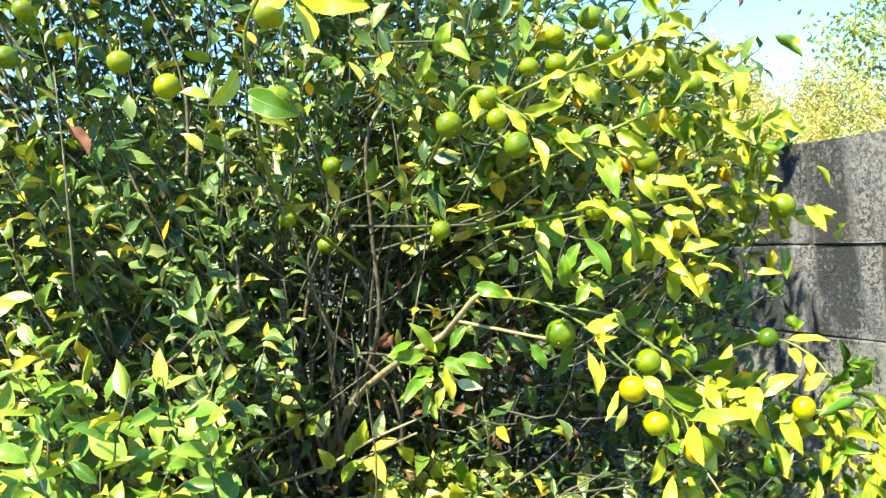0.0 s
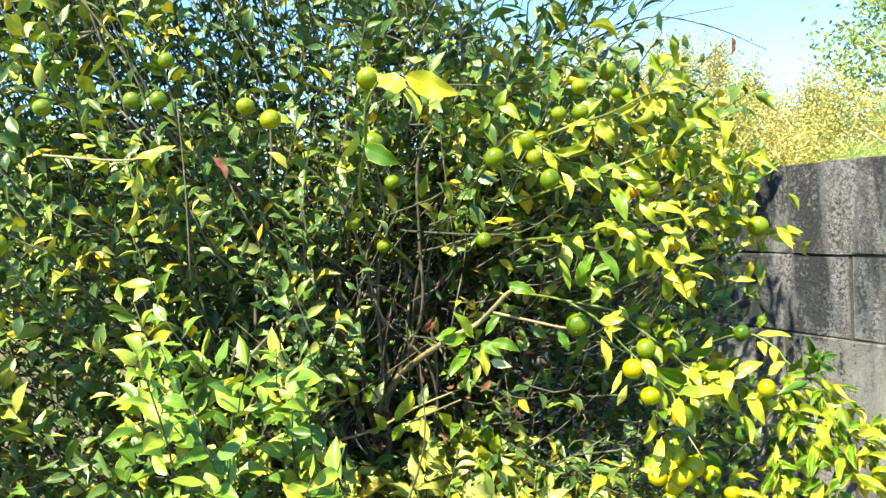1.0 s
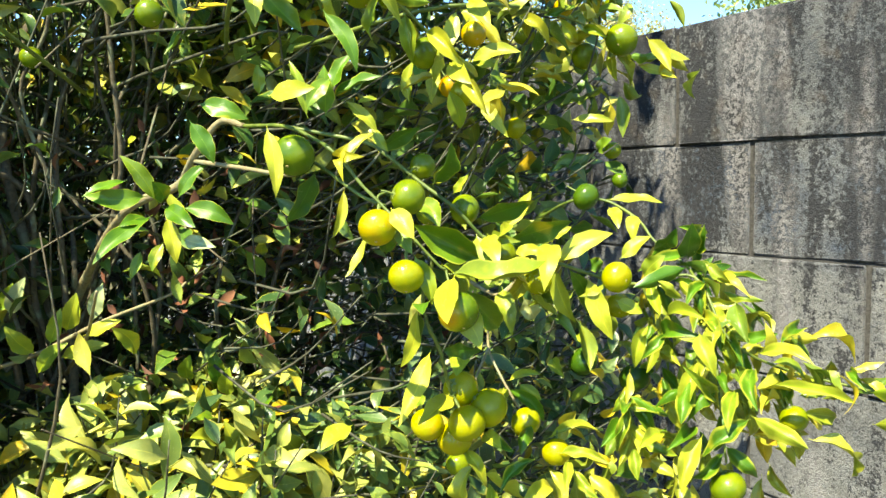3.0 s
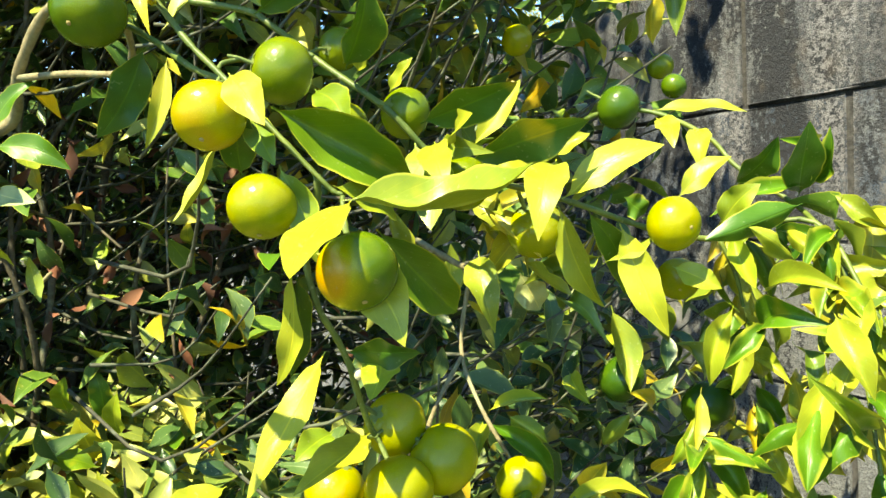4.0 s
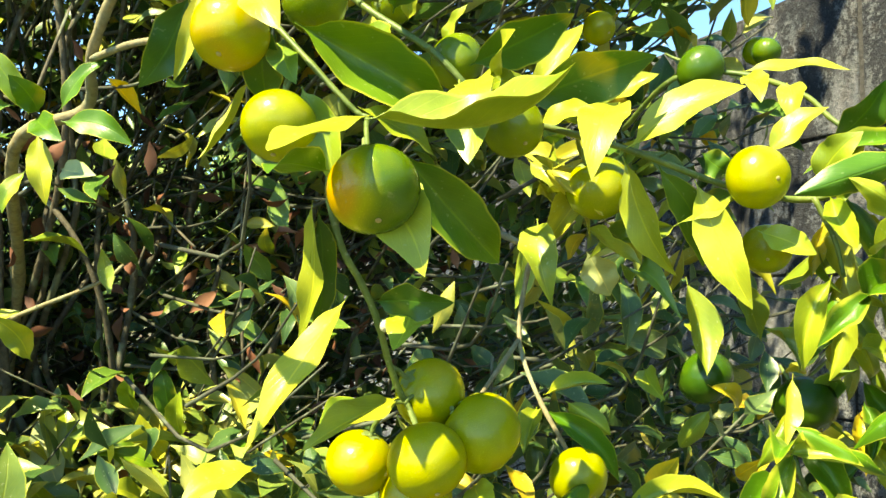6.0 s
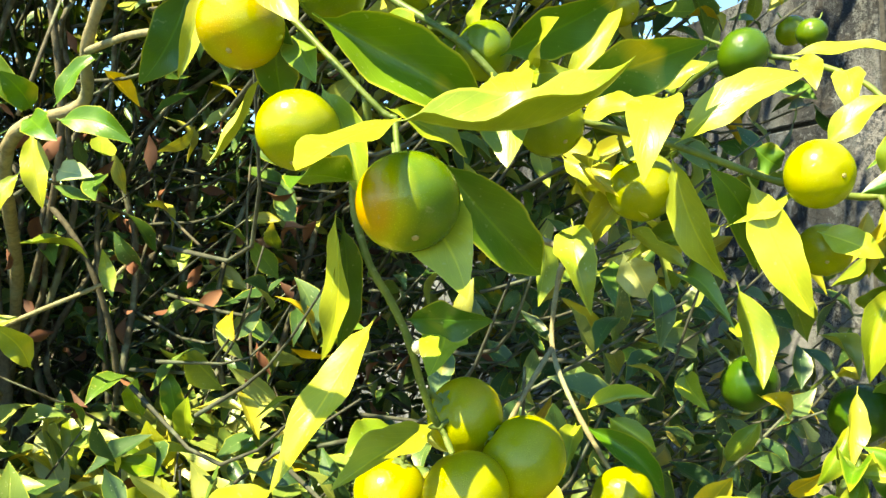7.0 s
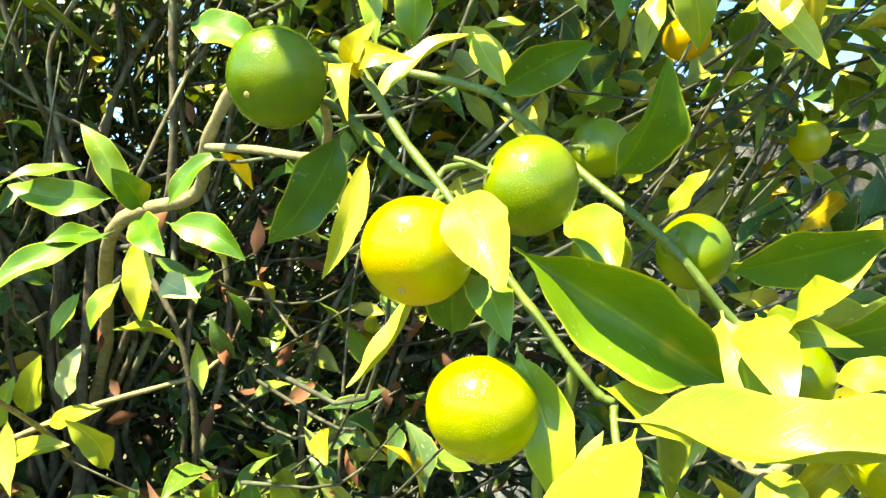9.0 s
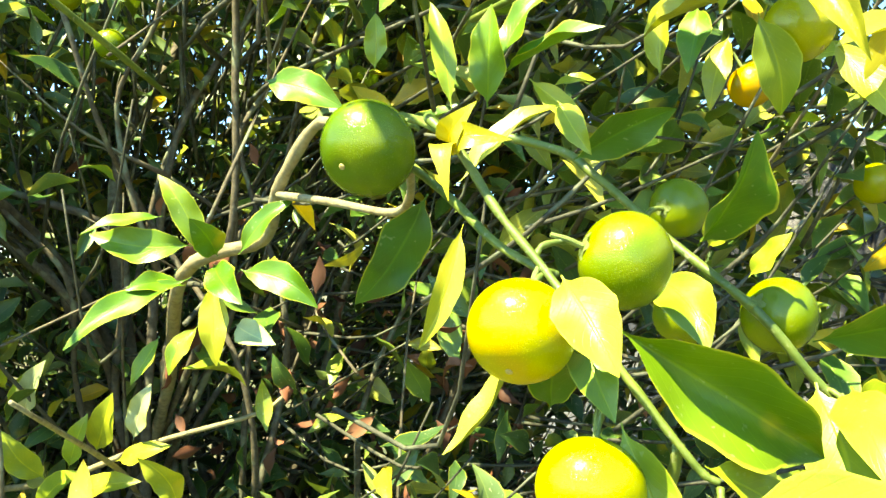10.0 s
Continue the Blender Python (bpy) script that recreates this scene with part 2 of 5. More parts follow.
DEAD_LEAF, PEEL = dead_leaf_material(), fruit_material()
BARK = bark_material("citrus_bark", (0.045, 0.038, 0.022), (0.135, 0.112, 0.068), 0.5)
BARK_PALE = bark_material("pale_bark", (0.14, 0.115, 0.055), (0.32, 0.27, 0.14), 0.35)
TWIG = bark_material("twig_bark", (0.022, 0.026, 0.015), (0.075, 0.072, 0.045), 0.3)
GREEN_STEM = green_stem_material()
BLOCK = block_material()
MORTAR = plain_material("mortar", (0.025, 0.024, 0.023), (0.085, 0.08, 0.076), 120.0)
EARTH = plain_material("earth_and_turf", (0.035, 0.045, 0.014), (0.085, 0.09, 0.028), 6.0, second=(0.12, 0.085, 0.05))
CALYX = plain_material("calyx", (0.10, 0.16, 0.03), (0.24, 0.28, 0.07), 300.0, 0.6, 0.0005)
LICHEN = plain_material("lichen", (0.34, 0.37, 0.27), (0.55, 0.56, 0.44), 300.0)
BUD = plain_material("bud_petal", (0.62, 0.56, 0.30), (0.78, 0.74, 0.50), 500.0, 0.5, 0.0003)
NAVEL = plain_material("navel", (0.30, 0.22, 0.06), (0.45, 0.36, 0.12), 900.0, 0.7, 0.0003)
PALE_WOOD = plain_material("far_bark", (0.12, 0.10, 0.08), (0.28, 0.24, 0.19), 20.0)
GOLD_FAR = far_leaf_material("golden_foliage", (0.0, (0.22, 0.27, 0.05)), (0.5, (0.46, 0.44, 0.11)), (1.0, (0.62, 0.52, 0.24)))
STRAW_FAR = far_leaf_material("straw_foliage", (0.0, (0.40, 0.32, 0.12)), (0.5, (0.60, 0.50, 0.20)), (1.0, (0.66, 0.60, 0.20)))
GREEN_FAR = far_leaf_material("green_foliage", (0.0, (0.06, 0.13, 0.04)), (0.5, (0.19, 0.29, 0.07)), (1.0, (0.44, 0.50, 0.13)))
NEEDLE_FAR = far_leaf_material("pine_needles", (0.0, (0.18, 0.27, 0.07)), (0.5, (0.36, 0.46, 0.12)), (1.0, (0.56, 0.60, 0.22)))
GRASS = far_leaf_material("grass_blade", (0.0, (0.07, 0.12, 0.02)), (0.6, (0.17, 0.22, 0.05)), (1.0, (0.34, 0.28, 0.11)))


# ---- helpers for meshes ----
def link_mesh(name, verts, faces, material, uvs=None, smooth=True):
    me = bpy.data.meshes.new(name)
    me.from_pydata(np.asarray(verts, dtype=float).tolist(), [], [list(f) for f in faces])
    me.materials.append(material)
    if uvs is not None:
        layer = me.uv_layers.new(name="uv")
        idx = np.empty(len(me.loops), dtype=np.int32)
        me.loops.foreach_get("vertex_index", idx)
        layer.data.foreach_set("uv", np.asarray(uvs, dtype=np.float32)[idx].ravel())
    if smooth:
        me.polygons.foreach_set("use_smooth", [True] * len(me.polygons))
    me.update()
    return new(name, me)


def child(ob, parent, label=""):
    ob.parent = parent
    ob.location = ob.location - parent.location if parent.parent is None else ob.location
    return tagged(ob, label)


def unit(v):
    return v / np.maximum(np.linalg.norm(v, axis=-1, keepdims=True), 1e-9)


def leaf_points(base, tip, normal, width, curl, fold, wave, spin, bow, stations, half, petiole=0.10, margin=0.06):
    """Vertices and uvs of many leaves at once. Arrays of N; half: points on each side of the midrib."""
    base, tip, normal = (np.asarray(a, float) for a in (base, tip, normal))
    width, curl, fold, wave, spin, bow = (np.asarray(a, float)[:, None, None] for a in (width, curl, fold, wave, spin, bow))
    count = len(base)
    span = tip - base
    length = np.linalg.norm(span, axis=1)[:, None, None]
    d = unit(span)
    nn = unit(normal - (normal * d).sum(1)[:, None] * d)
    side = np.cross(d, nn)
    s = np.linspace(0, 1, stations)[None, :, None]
    u = np.linspace(-1, 1, 2 * half + 1)[None, None, :]
    q = np.clip((s - petiole) / (1 - petiole), 0, 1)
    shape = np.sin(np.pi * q ** 0.80) ** (0.82 if stations >= 20 else 0.96) * (1 - 0.2 * np.clip((q - 0.7) * 3.3, 0, 1) ** 2)
    w = width * 0.5 * np.maximum(shape, 0.035 * (1 - q))
    phase = np.arange(count)[:, None, None] * 2.3
    w = w * (1 + margin * (np.sin(q * 19 + phase + (u > 0) * 2.1) + 0.6 * np.sin(q * 31 + phase * 1.7 - (u > 0) * 1.2)))
    ripple = wave * width * np.sin(q * 11.0 + np.arange(count)[:, None, None] * 1.7 + (u > 0) * 1.3) * np.abs(u) * shape
    lift = fold * np.abs(u) ** 1.3 * w + ripple
    reach = u * w * np.sqrt(np.maximum(1 - (fold * 0.6) ** 2, 0.2))
    turn = spin * (q - 0.3)
    arch = curl * length * (2.0 * q * (1 - q) - 0.6 * q ** 4)
    swing = bow * length * 2.0 * q * (1 - q)
    on_side = reach * np.cos(turn) - lift * np.sin(turn) + swing
    on_face = reach * np.sin(turn) + lift * np.cos(turn) + arch
    p = (base[:, None, None, :] + d[:, None, None, :] * np.broadcast_to(length * s, on_side.shape)[..., None]
         + side[:, None, None, :] * on_side[..., None] + nn[:, None, None, :] * on_face[..., None])
    uv = np.stack([np.broadcast_to(u * 0.5 + 0.5, p.shape[:3]), np.broadcast_to(s, p.shape[:3])], -1)
    return p.reshape(-1, 3), uv.reshape(-1, 2)


def leaf_faces(count, stations, half):
    n = 2 * half + 1
    i, j = np.meshgrid(np.arange(stations - 1), np.arange(n - 1), indexing="ij")
    a = (i * n + j).ravel()
    quad = np.stack([a, a + 1, a + n + 1, a + n], 1)
    return (quad[None] + (np.arange(count) * stations * n)[:, None, None]).reshape(-1, 4)


def tube(points, r0, r1, sides=7, wobble=0.0, rng=None, steps=5):
    """A rounded, tapering, slightly uneven stem through the points (Catmull-Rom)."""
    pts = [np.asarray(p, float) for p in points]
    ext = [2 * pts[0] - pts[1]] + pts + [2 * pts[-1] - pts[-2]]
    line = []
    for k in range(1, len(ext) - 2):
        a, b, c, d = ext[k - 1:k + 3]
        for f in np.linspace(0, 1, steps, endpoint=False):
            line.append(0.5 * (2 * b + (c - a) * f + (2 * a - 5 * b + 4 * c - d) * f * f + (3 * b - a - 3 * c + d) * f ** 3))
    line = np.array(line + [pts[-1]])
    tang = unit(np.gradient(line, axis=0))
    ref = np.array([0.31, 0.2, 0.93])
    e1 = unit(np.cross(tang, ref))
    e2 = np.cross(tang, e1)
    f = np.linspace(0, 1, len(line))
    rad = r0 * (1 - f) + r1 * f
    if rng is not None and wobble:
        rad = rad * (1 + wobble * rng.standard_normal(len(line)))
    ang = np.linspace(0, 2 * np.pi, sides, endpoint=False)
    ring = line[:, None] + rad[:, None, None] * (np.cos(ang)[None, :, None] * e1[:, None] + np.sin(ang)[None, :, None] * e2[:, None])
    faces = []
    for a in range(len(line) - 1):
        for b in range(sides):
            c = (b + 1) % sides
            faces.append((a * sides + b, a * sides + c, (a + 1) * sides + c, (a + 1) * sides + b))
    faces.append(tuple(range(sides - 1, -1, -1)))
    faces.append(tuple((len(line) - 1) * sides + b for b in range(sides)))
    return ring.reshape(-1, 3), faces


def tubes_mesh(name, jobs, material, rng):
    """Many stems in one mesh: jobs of (points, r0, r1, sides)."""
    verts, faces, off = [], [], 0
    for points, r0, r1, sides in jobs:
        v, f = tube(points, r0, r1, sides, 0.06, rng, 3)
        verts.append(v)
        faces += [tuple(k + off for k in q) for q in f]
        off += len(v)
    return link_mesh(name, np.concatenate(verts), faces, material)


# ---- ground ----
def ground():
    rng = np.random.default_rng(4)
    xs = np.concatenate([[-900, -200, -60, -20], np.linspace(-8, 12, 61), [25, 80, 300, 900]])
    ys = np.concatenate([[-900, -200, -60, -20], np.linspace(-6, 14, 61), [30, 80, 300, 900]])
    gx, gy = np.meshgrid(xs, ys, indexing="ij")
    gz = 0.02 * np.sin(gx * 2.1) * np.cos(gy * 1.7) + 0.012 * rng.standard_normal(gx.shape)
    n = len(ys)
    faces = [(i * n + j, (i + 1) * n + j, (i + 1) * n + j + 1, i * n + j + 1) for i in range(len(xs) - 1) for j in range(n - 1)]
    ob = link_mesh("ground", np.stack([gx, gy, gz], -1).reshape(-1, 3), faces, EARTH)
    tagged(ob, "dry yellow-green turf with bare reddish soil", "ground", kind="structure")
    # turf: short blades in the open strip behind and beside the bush
    count = 9000
    b = np.stack([rng.normal(-0.3, 2.2, count), rng.normal(2.6, 2.0, count), np.full(count, -0.01)], 1)
    b[:, 0] = np.where(np.abs(b[:, 0] - 1.4) < 0.15, b[:, 0] - 0.4, b[:, 0])
    t = b + np.stack([rng.normal(0, 0.03, count), rng.normal(0, 0.03, count), rng.uniform(0.05, 0.16, count)], 1)
    v, uv = leaf_points(b, t, rng.standard_normal((count, 3)), rng.uniform(0.005, 0.01, count), np.full(count, 0.2), np.zeros(count), np.zeros(count), np.zeros(count), np.zeros(count), 4, 1, 0.0)
    blades = link_mesh("grass", v, leaf_faces(count, 4, 1), GRASS, uv)
    tagged(blades, "short sunlit grass on the open ground", "grass", kind="stuff")


ground()


# ---- the citrus bush ----
rng = np.random.default_rng(11)
BASE = Vector((0.33, 1.80, 0.0))
bush = tagged(new("citrus_bush"), "dense citrus bush with yellow-green leaves and small ripening fruit", "citrus tree")
bush.location = BASE


def stem(name, points, r0, r1, material):
    """One branch of the bush; radii in millimetres."""
    p = np.array(points) - np.array(points[0])
    v, f = tube(p, r0 / 1000, r1 / 1000, 9, 0.07, rng, 6)
    ob = link_mesh(name, v, f, material)
    ob.location = points[0]
    return child(ob, bush)


def leaf(base, tip, width, face=0.6, tone=2, curl=0.1, fold=0.35, twist=0, crimp=1.0, up=None, margin=0.0):
    """One leaf; width in millimetres. face: 1 turns its upper side to the open side, 0 to the sky; up gives the way of its upper side; margin: how far its edge has yellowed."""
    b, t = np.array(base), np.array(tip)
    out = unit(np.array([0.30, 0.62, 1.30]) - b)
    n = np.array(up) if up else unit(face * out + (1 - face) * np.array(SUN))
    if twist:
        n = np.array(Matrix.Rotation(radians(twist), 3, Vector(t - b)) @ Vector(n))
    w = width / 1000
    v, uv = leaf_points([np.zeros(3)], [t - b], [n], [w], [curl], [fold], [rng.uniform(0.05, 0.13) * crimp], [0.0 if up else rng.normal(0, 0.4)], [rng.normal(0, 0.10)], 20, 3, 0.09, 0.035)
    ob = link_mesh("leaf", v, leaf_faces(1, 20, 3), OWN_LEAF, uv)
    ob.location = base
    k = rng.uniform(0.88, 1.12)
    ob.color = [c * k for c in tone_of(tone)[:3]] + [1.0 - margin]
    return child(ob, bush)


tone_of = tone


def hanging_leaf(base, tip):
    """A withered leaf that dangles from a bare twig."""
    b, t = np.array(base), np.array(tip)
    v, uv = leaf_points([np.zeros(3)], [t - b], [np.array([0.5, -0.8, 0.1])], [0.019], [0.02], [0.8], [0.1], [0.3], [0.05], 14, 3, 0.12, 0.03)
    ob = link_mesh("dry_leaf", v, leaf_faces(1, 14, 3), DEAD_LEAF, uv)
    ob.location = base
    return child(ob, bush, "withered brown leaf on a bare twig")


def along(points, count, size, seed, spread):
    """Leaf rows crowded round a stem."""
    g = np.random.default_rng(seed)
    pts, rows = np.array(points), []
    for k in range(count):
        f = g.uniform(0, len(pts) - 1.001)
        i = int(f)
        p = pts[i] * (1 - f + i) + pts[i + 1] * (f - i) + g.normal(0, spread, 3) + np.array([0, 0, -0.3 * spread])
        d = unit(unit(pts[i + 1] - pts[i]) * g.uniform(0.2, 0.9) + g.normal(0, 0.6, 3) + np.array([0, 0, -0.35]))
        ll = g.uniform(*size)
        n = unit(np.array([-0.35, -0.5, 0.6]) + g.normal(0, 0.5, 3))
        rows.append((p, p + d * ll, n, ll * g.uniform(0.32, 0.46), g.normal(0.16, 0.2), g.uniform(0.5, 1.2) * (1 if g.random() < 0.75 else -1), g.uniform(0.06, 0.16), g.normal(0, 0.6), g.normal(0, 0.1)))
    return rows


def clothe(points, count, size, tones, seed, face=0.45, droop=0.35):
    """Leaves set singly along a stem, spiralling round it."""
    g = np.random.default_rng(seed)
    pts = np.array(points)
    for k in range(count):
        f = (k + g.uniform(0.2, 0.8)) / count * (len(pts) - 1)
        i = min(int(f), len(pts) - 2)
        p = pts[i] * (1 - f + i) + pts[i + 1] * (f - i)
        d = unit(pts[i + 1] - pts[i])
        e1 = unit(np.cross(d, [0.2, 0.1, 1.0]))
        ang = k * 2.4 + g.normal(0, 0.3)
        rad = math.cos(ang) * e1 + math.sin(ang) * np.cross(d, e1)
        way = unit(rad * 0.85 + d * g.uniform(0.3, 0.8) - np.array([0, 0, g.uniform(0, 2 * droop)]))
        ll = g.uniform(*size)
        leaf(tuple(p), tuple(p + way * ll), 1000 * ll * g.uniform(0.30, 0.42), face=face + g.normal(0, 0.45), tone=g.uniform(*tones), curl=g.normal(0.15, 0.18), fold=g.uniform(0.45, 1.15) * (1 if g.random() < 0.75 else -1), crimp=1.9, margin=0.5 if g.random() < 0.5 else 0.0)


def fruit_meshes():
    """Shared meshes: an oblate peel with dimples at both ends, a calyx with its stalk, and the small scar below."""
    bm = bmesh.new()
    bmesh.ops.create_uvsphere(bm, u_segments=40, v_segments=24, radius=0.5)
    for v in bm.verts:
        c = v.co
        r = math.hypot(c.x, c.y)
        c.z *= 0.93
        c.z -= 0.045 * math.exp(-(r / 0.12) ** 2) * (1 if c.z > 0 else -0.5)
        c *= 1 + 0.012 * noise.noise(c * 3.0)
    peel = bpy.data.meshes.new("fruit")
    bm.to_mesh(peel)
    bm.free()
    peel.polygons.foreach_set("use_smooth", [True] * len(peel.polygons))
    peel.materials.append(PEEL)
    v, f = tube([(0, 0, 0.40), (0.01, 0.0, 0.52), (0.03, 0.01, 0.64), (0.02, 0.0, 0.80)], 0.036, 0.026, 8)
    verts, faces = list(map(tuple, v)), list(f)
    for k in range(5):
        a = k * 2 * math.pi / 5
        off = len(verts)
        for rr, ww, zz in ((0.02, 0.06, 0.445), (0.11, 0.05, 0.448), (0.17, 0.005, 0.425)):
            for sgn in (-1, 1):
                verts.append((rr * math.cos(a) - sgn * ww * math.sin(a), rr * math.sin(a) + sgn * ww * math.cos(a), zz))
        faces += [(off, off + 1, off + 3, off + 2), (off + 2, off + 3, off + 5, off + 4)]
    cal = bpy.data.meshes.new("calyx")
    cal.from_pydata(verts, [], faces)
    cal.materials.append(CALYX)
    bm = bmesh.new()
    bmesh.ops.create_uvsphere(bm, u_segments=10, v_segments=6, radius=0.035)
    for v in bm.verts:
        v.co.z = v.co.z * 0.45 - 0.447
    scar = bpy.data.meshes.new("scar")
    bm.to_mesh(scar)
    bm.free()
    scar.materials.append(NAVEL)
    return peel, cal, scar


FRUIT_MESHES = fruit_meshes()


def fruit(x, y, z, size, ripe, held=None, blush=0.0):
    """One fruit of so many millimetres; ripe: 0 green, 1 yellow, 2 orange. held: where its stalk leaves the branch."""
    label = "small round citrus fruit, " + ("deep green and unripe" if ripe < 0.35 else "yellowish green" if ripe < 0.8 else "yellow, nearly ripe" if ripe < 1.4 else "orange and ripe")
    peel = new("fruit", FRUIT_MESHES[0])
    a, b, c = rng.uniform(-62, -15), rng.uniform(-25, 25), rng.uniform(-50, 50)
    s = size / 1000
    turn = pose(0, 0, 0, a, b, c)
    if held:
        way = (Vector(held) - Vector((x, y, z))).normalized()
        way = (way * 0.75 + turn.to_3x3() @ Vector((0, 0, 0.25))).normalized()
        turn = way.to_track_quat("Z", "Y").to_matrix().to_4x4()
        top = Vector((x, y, z)) + way * s * 0.62
        gap = Vector(held) - top
        stem("fruit_stalk", [tuple(top - way * s * 0.14), tuple(top), tuple(top + gap * 0.5 + way * gap.length * 0.22), tuple(held)], 1.0, 1.1, GREEN_STEM)
    peel.matrix_world = pose(x, y, z) @ turn @ Matrix.Diagonal((s, s, s, 1))
    peel.color = (min(ripe / 2, 1), blush, 0, 1)
    peel.parent = bush
    peel.location = Vector((x, y, z)) - BASE
    tagged(peel, label)
    for name, me in (("calyx", FRUIT_MESHES[1]), ("scar", FRUIT_MESHES[2])):
        ob = new(name, me)
        ob.parent = peel
    return peel


# trunk and limbs
stem("trunk", [(0.33, 1.80, -0.05), (0.34, 1.79, 0.35), (0.335, 1.77, 0.70), (0.30, 1.72, 0.98)], 34, 20, BARK)
LIMB_PATHS = []
for k in range(18):
    az = k * 2.4 + rng.uniform(-0.3, 0.3)
    low = rng.uniform(0.15, 0.85)
    reach = rng.uniform(0.35, 0.85)
    top = rng.uniform(1.5, 2.35)
    a = np.array([0.33 + 0.02 * math.cos(az), 1.79 + 0.02 * math.sin(az), low])
    d = np.array([math.cos(az), math.sin(az) * 0.9, 0])
    path = [a, a + d * reach * 0.25 + [0, 0, 0.25 * (top - low)], a + d * reach * 0.6 + [0, 0, 0.6 * (top - low)], a + d * reach * 0.95 + [0, 0, top - low]]
    path = [path[0]] + [(p * (1 - f) + q * f) for p, q in zip(path, path[1:]) for f in (0.5, 1.0)]
    path = [p + rng.normal(0, 0.045, 3) * (i > 0) for i, p in enumerate(path)]
    for p in path:
        p[1] = max(p[1], 1.62 + 0.1 * p[0])
    LIMB_PATHS.append(path)
    stem("limb", [tuple(p) for p in path], rng.uniform(5, 9), rng.uniform(0.7, 1.2), BARK)


# upright, lichen-grey stems that fan out on the open side
g = np.random.default_rng(52)
for k in range(11):
    foot = np.array([g.normal(0.30, 0.06), g.normal(1.76, 0.05), g.uniform(0.85, 1.05)])
    head = np.array([-0.22 + 0.085 * k + g.normal(0, 0.03), g.uniform(1.50, 1.72), g.uniform(1.55, 1.95)])
    path = [foot + (head - foot) * np.array([f ** 1.5, f, f]) + g.normal(0, 0.022, 3) * (f > 0) for f in np.linspace(0, 1, 8)]
    stem("limb", [tuple(p) for p in path], g.uniform(3.2, 6.5), g.uniform(1.2, 2.0), BARK)


# shoots with leaves, all through the crown
def crown_level(p):
    """Below 1 inside the crown."""
    return ((p[0] - 0.06) / 0.97) ** 2 + ((p[1] - 2.22) / 0.76) ** 2 + ((p[2] - 1.50) / 1.05) ** 2


LIMB_NODES = np.array([p * (1 - f) + q * f for path in LIMB_PATHS for p, q in zip(path, path[1:]) for f in np.linspace(0, 1, 6)])
CLEAR = np.array([0.43, 0.80, 1.23])


def grow(count, accept, length, spacing, size, up, seed):
    """Shoots whose tips pass accept(p, chance). Returns twig jobs and leaf arrays."""
    g = np.random.default_rng(seed)
    twigs, leaves, made, tries = [], [], 0, 0
    while made < count and tries < count * 1500:
        tries += 1
        tip = np.array([g.uniform(-1.15, 1.12), g.uniform(0.95, 2.85), g.uniform(0.35, 2.6)])
        if not accept(tip, g.random()):
            continue
        out = tip - np.array([0.25, 1.85, 1.2])
        d = unit(out * np.array([1, 1, 0.5]) / np.linalg.norm(out) + np.array([0, 0, up]) + g.normal(0, 0.28, 3))
        n = g.uniform(*length)
        start = tip - d * n
        mid = (tip + start) / 2 + g.normal(0, 0.015, 3) - [0, 0, 0.02]
        made += 1
        r = 0.0011 + 0.0016 * n
        twigs.append(([start, mid, tip], r * 1.3, 0.0008, 5))
        if g.random() < 0.15:
            q = LIMB_NODES[np.argmin(((LIMB_NODES - start) ** 2).sum(1))]
            if np.linalg.norm(q - start) < 0.3:
                twigs.append(([q, (q + start) / 2 + g.normal(0, 0.02, 3), start], r * 2.0, r * 1.3, 5))
        ang = g.uniform(0, 6.28)
        f = 1.0
        while f > g.uniform(0.0, 0.3):
            p = (1 - f) ** 2 * start + 2 * f * (1 - f) * mid + f * f * tip
            ang += 2.4 + g.normal(0, 0.3)
            e1 = unit(np.cross(d, [0.2, 0.1, 1.0]))
            e2 = np.cross(d, e1)
            rad = math.cos(ang) * e1 + math.sin(ang) * e2
            ld = unit(rad * 0.85 + d * g.uniform(0.25, 0.8) + np.array([0, 0, g.uniform(-0.35, 0.25)]))
            ll = g.uniform(*size) * (0.75 + 0.25 * math.sin(math.pi * min(f * 1.1, 1)))
            nn = unit(np.array([-0.25, -0.35, 0.75]) + d * 0.35 + g.normal(0, 0.55, 3))
            leaves.append((p, p + ld * ll, nn, ll * g.uniform(0.34, 0.46), g.normal(0.08, 0.12), g.uniform(0.15, 0.8), g.uniform(0, 0.07), g.normal(0, 0.5), g.normal(0, 0.08)))
            f -= spacing / n * g.uniform(0.7, 1.3)
    return twigs, leaves


GAPS = [(np.array([0.10, 1.10, 1.25]), np.array([0.30, 1.72, 1.09])), (np.array([0.16, 1.08, 1.31]), np.array([0.40, 1.68, 1.22]))]


def hollow(p):
    """The open, twiggy heart of the bush on the open side, and the gap that leads to its stems."""
    for a, b in GAPS:
        f = min(max(((p - a) @ (b - a)) / ((b - a) @ (b - a)), 0), 1)
        if np.linalg.norm(p - a - f * (b - a)) < 0.075:
            return True
    return ((p[0] - 0.46) / 0.28) ** 2 + ((p[1] - 1.50) / 0.36) ** 2 + ((p[2] - 1.26 + 0.4 * (p[0] - 0.47)) / 0.20) ** 2 < 1


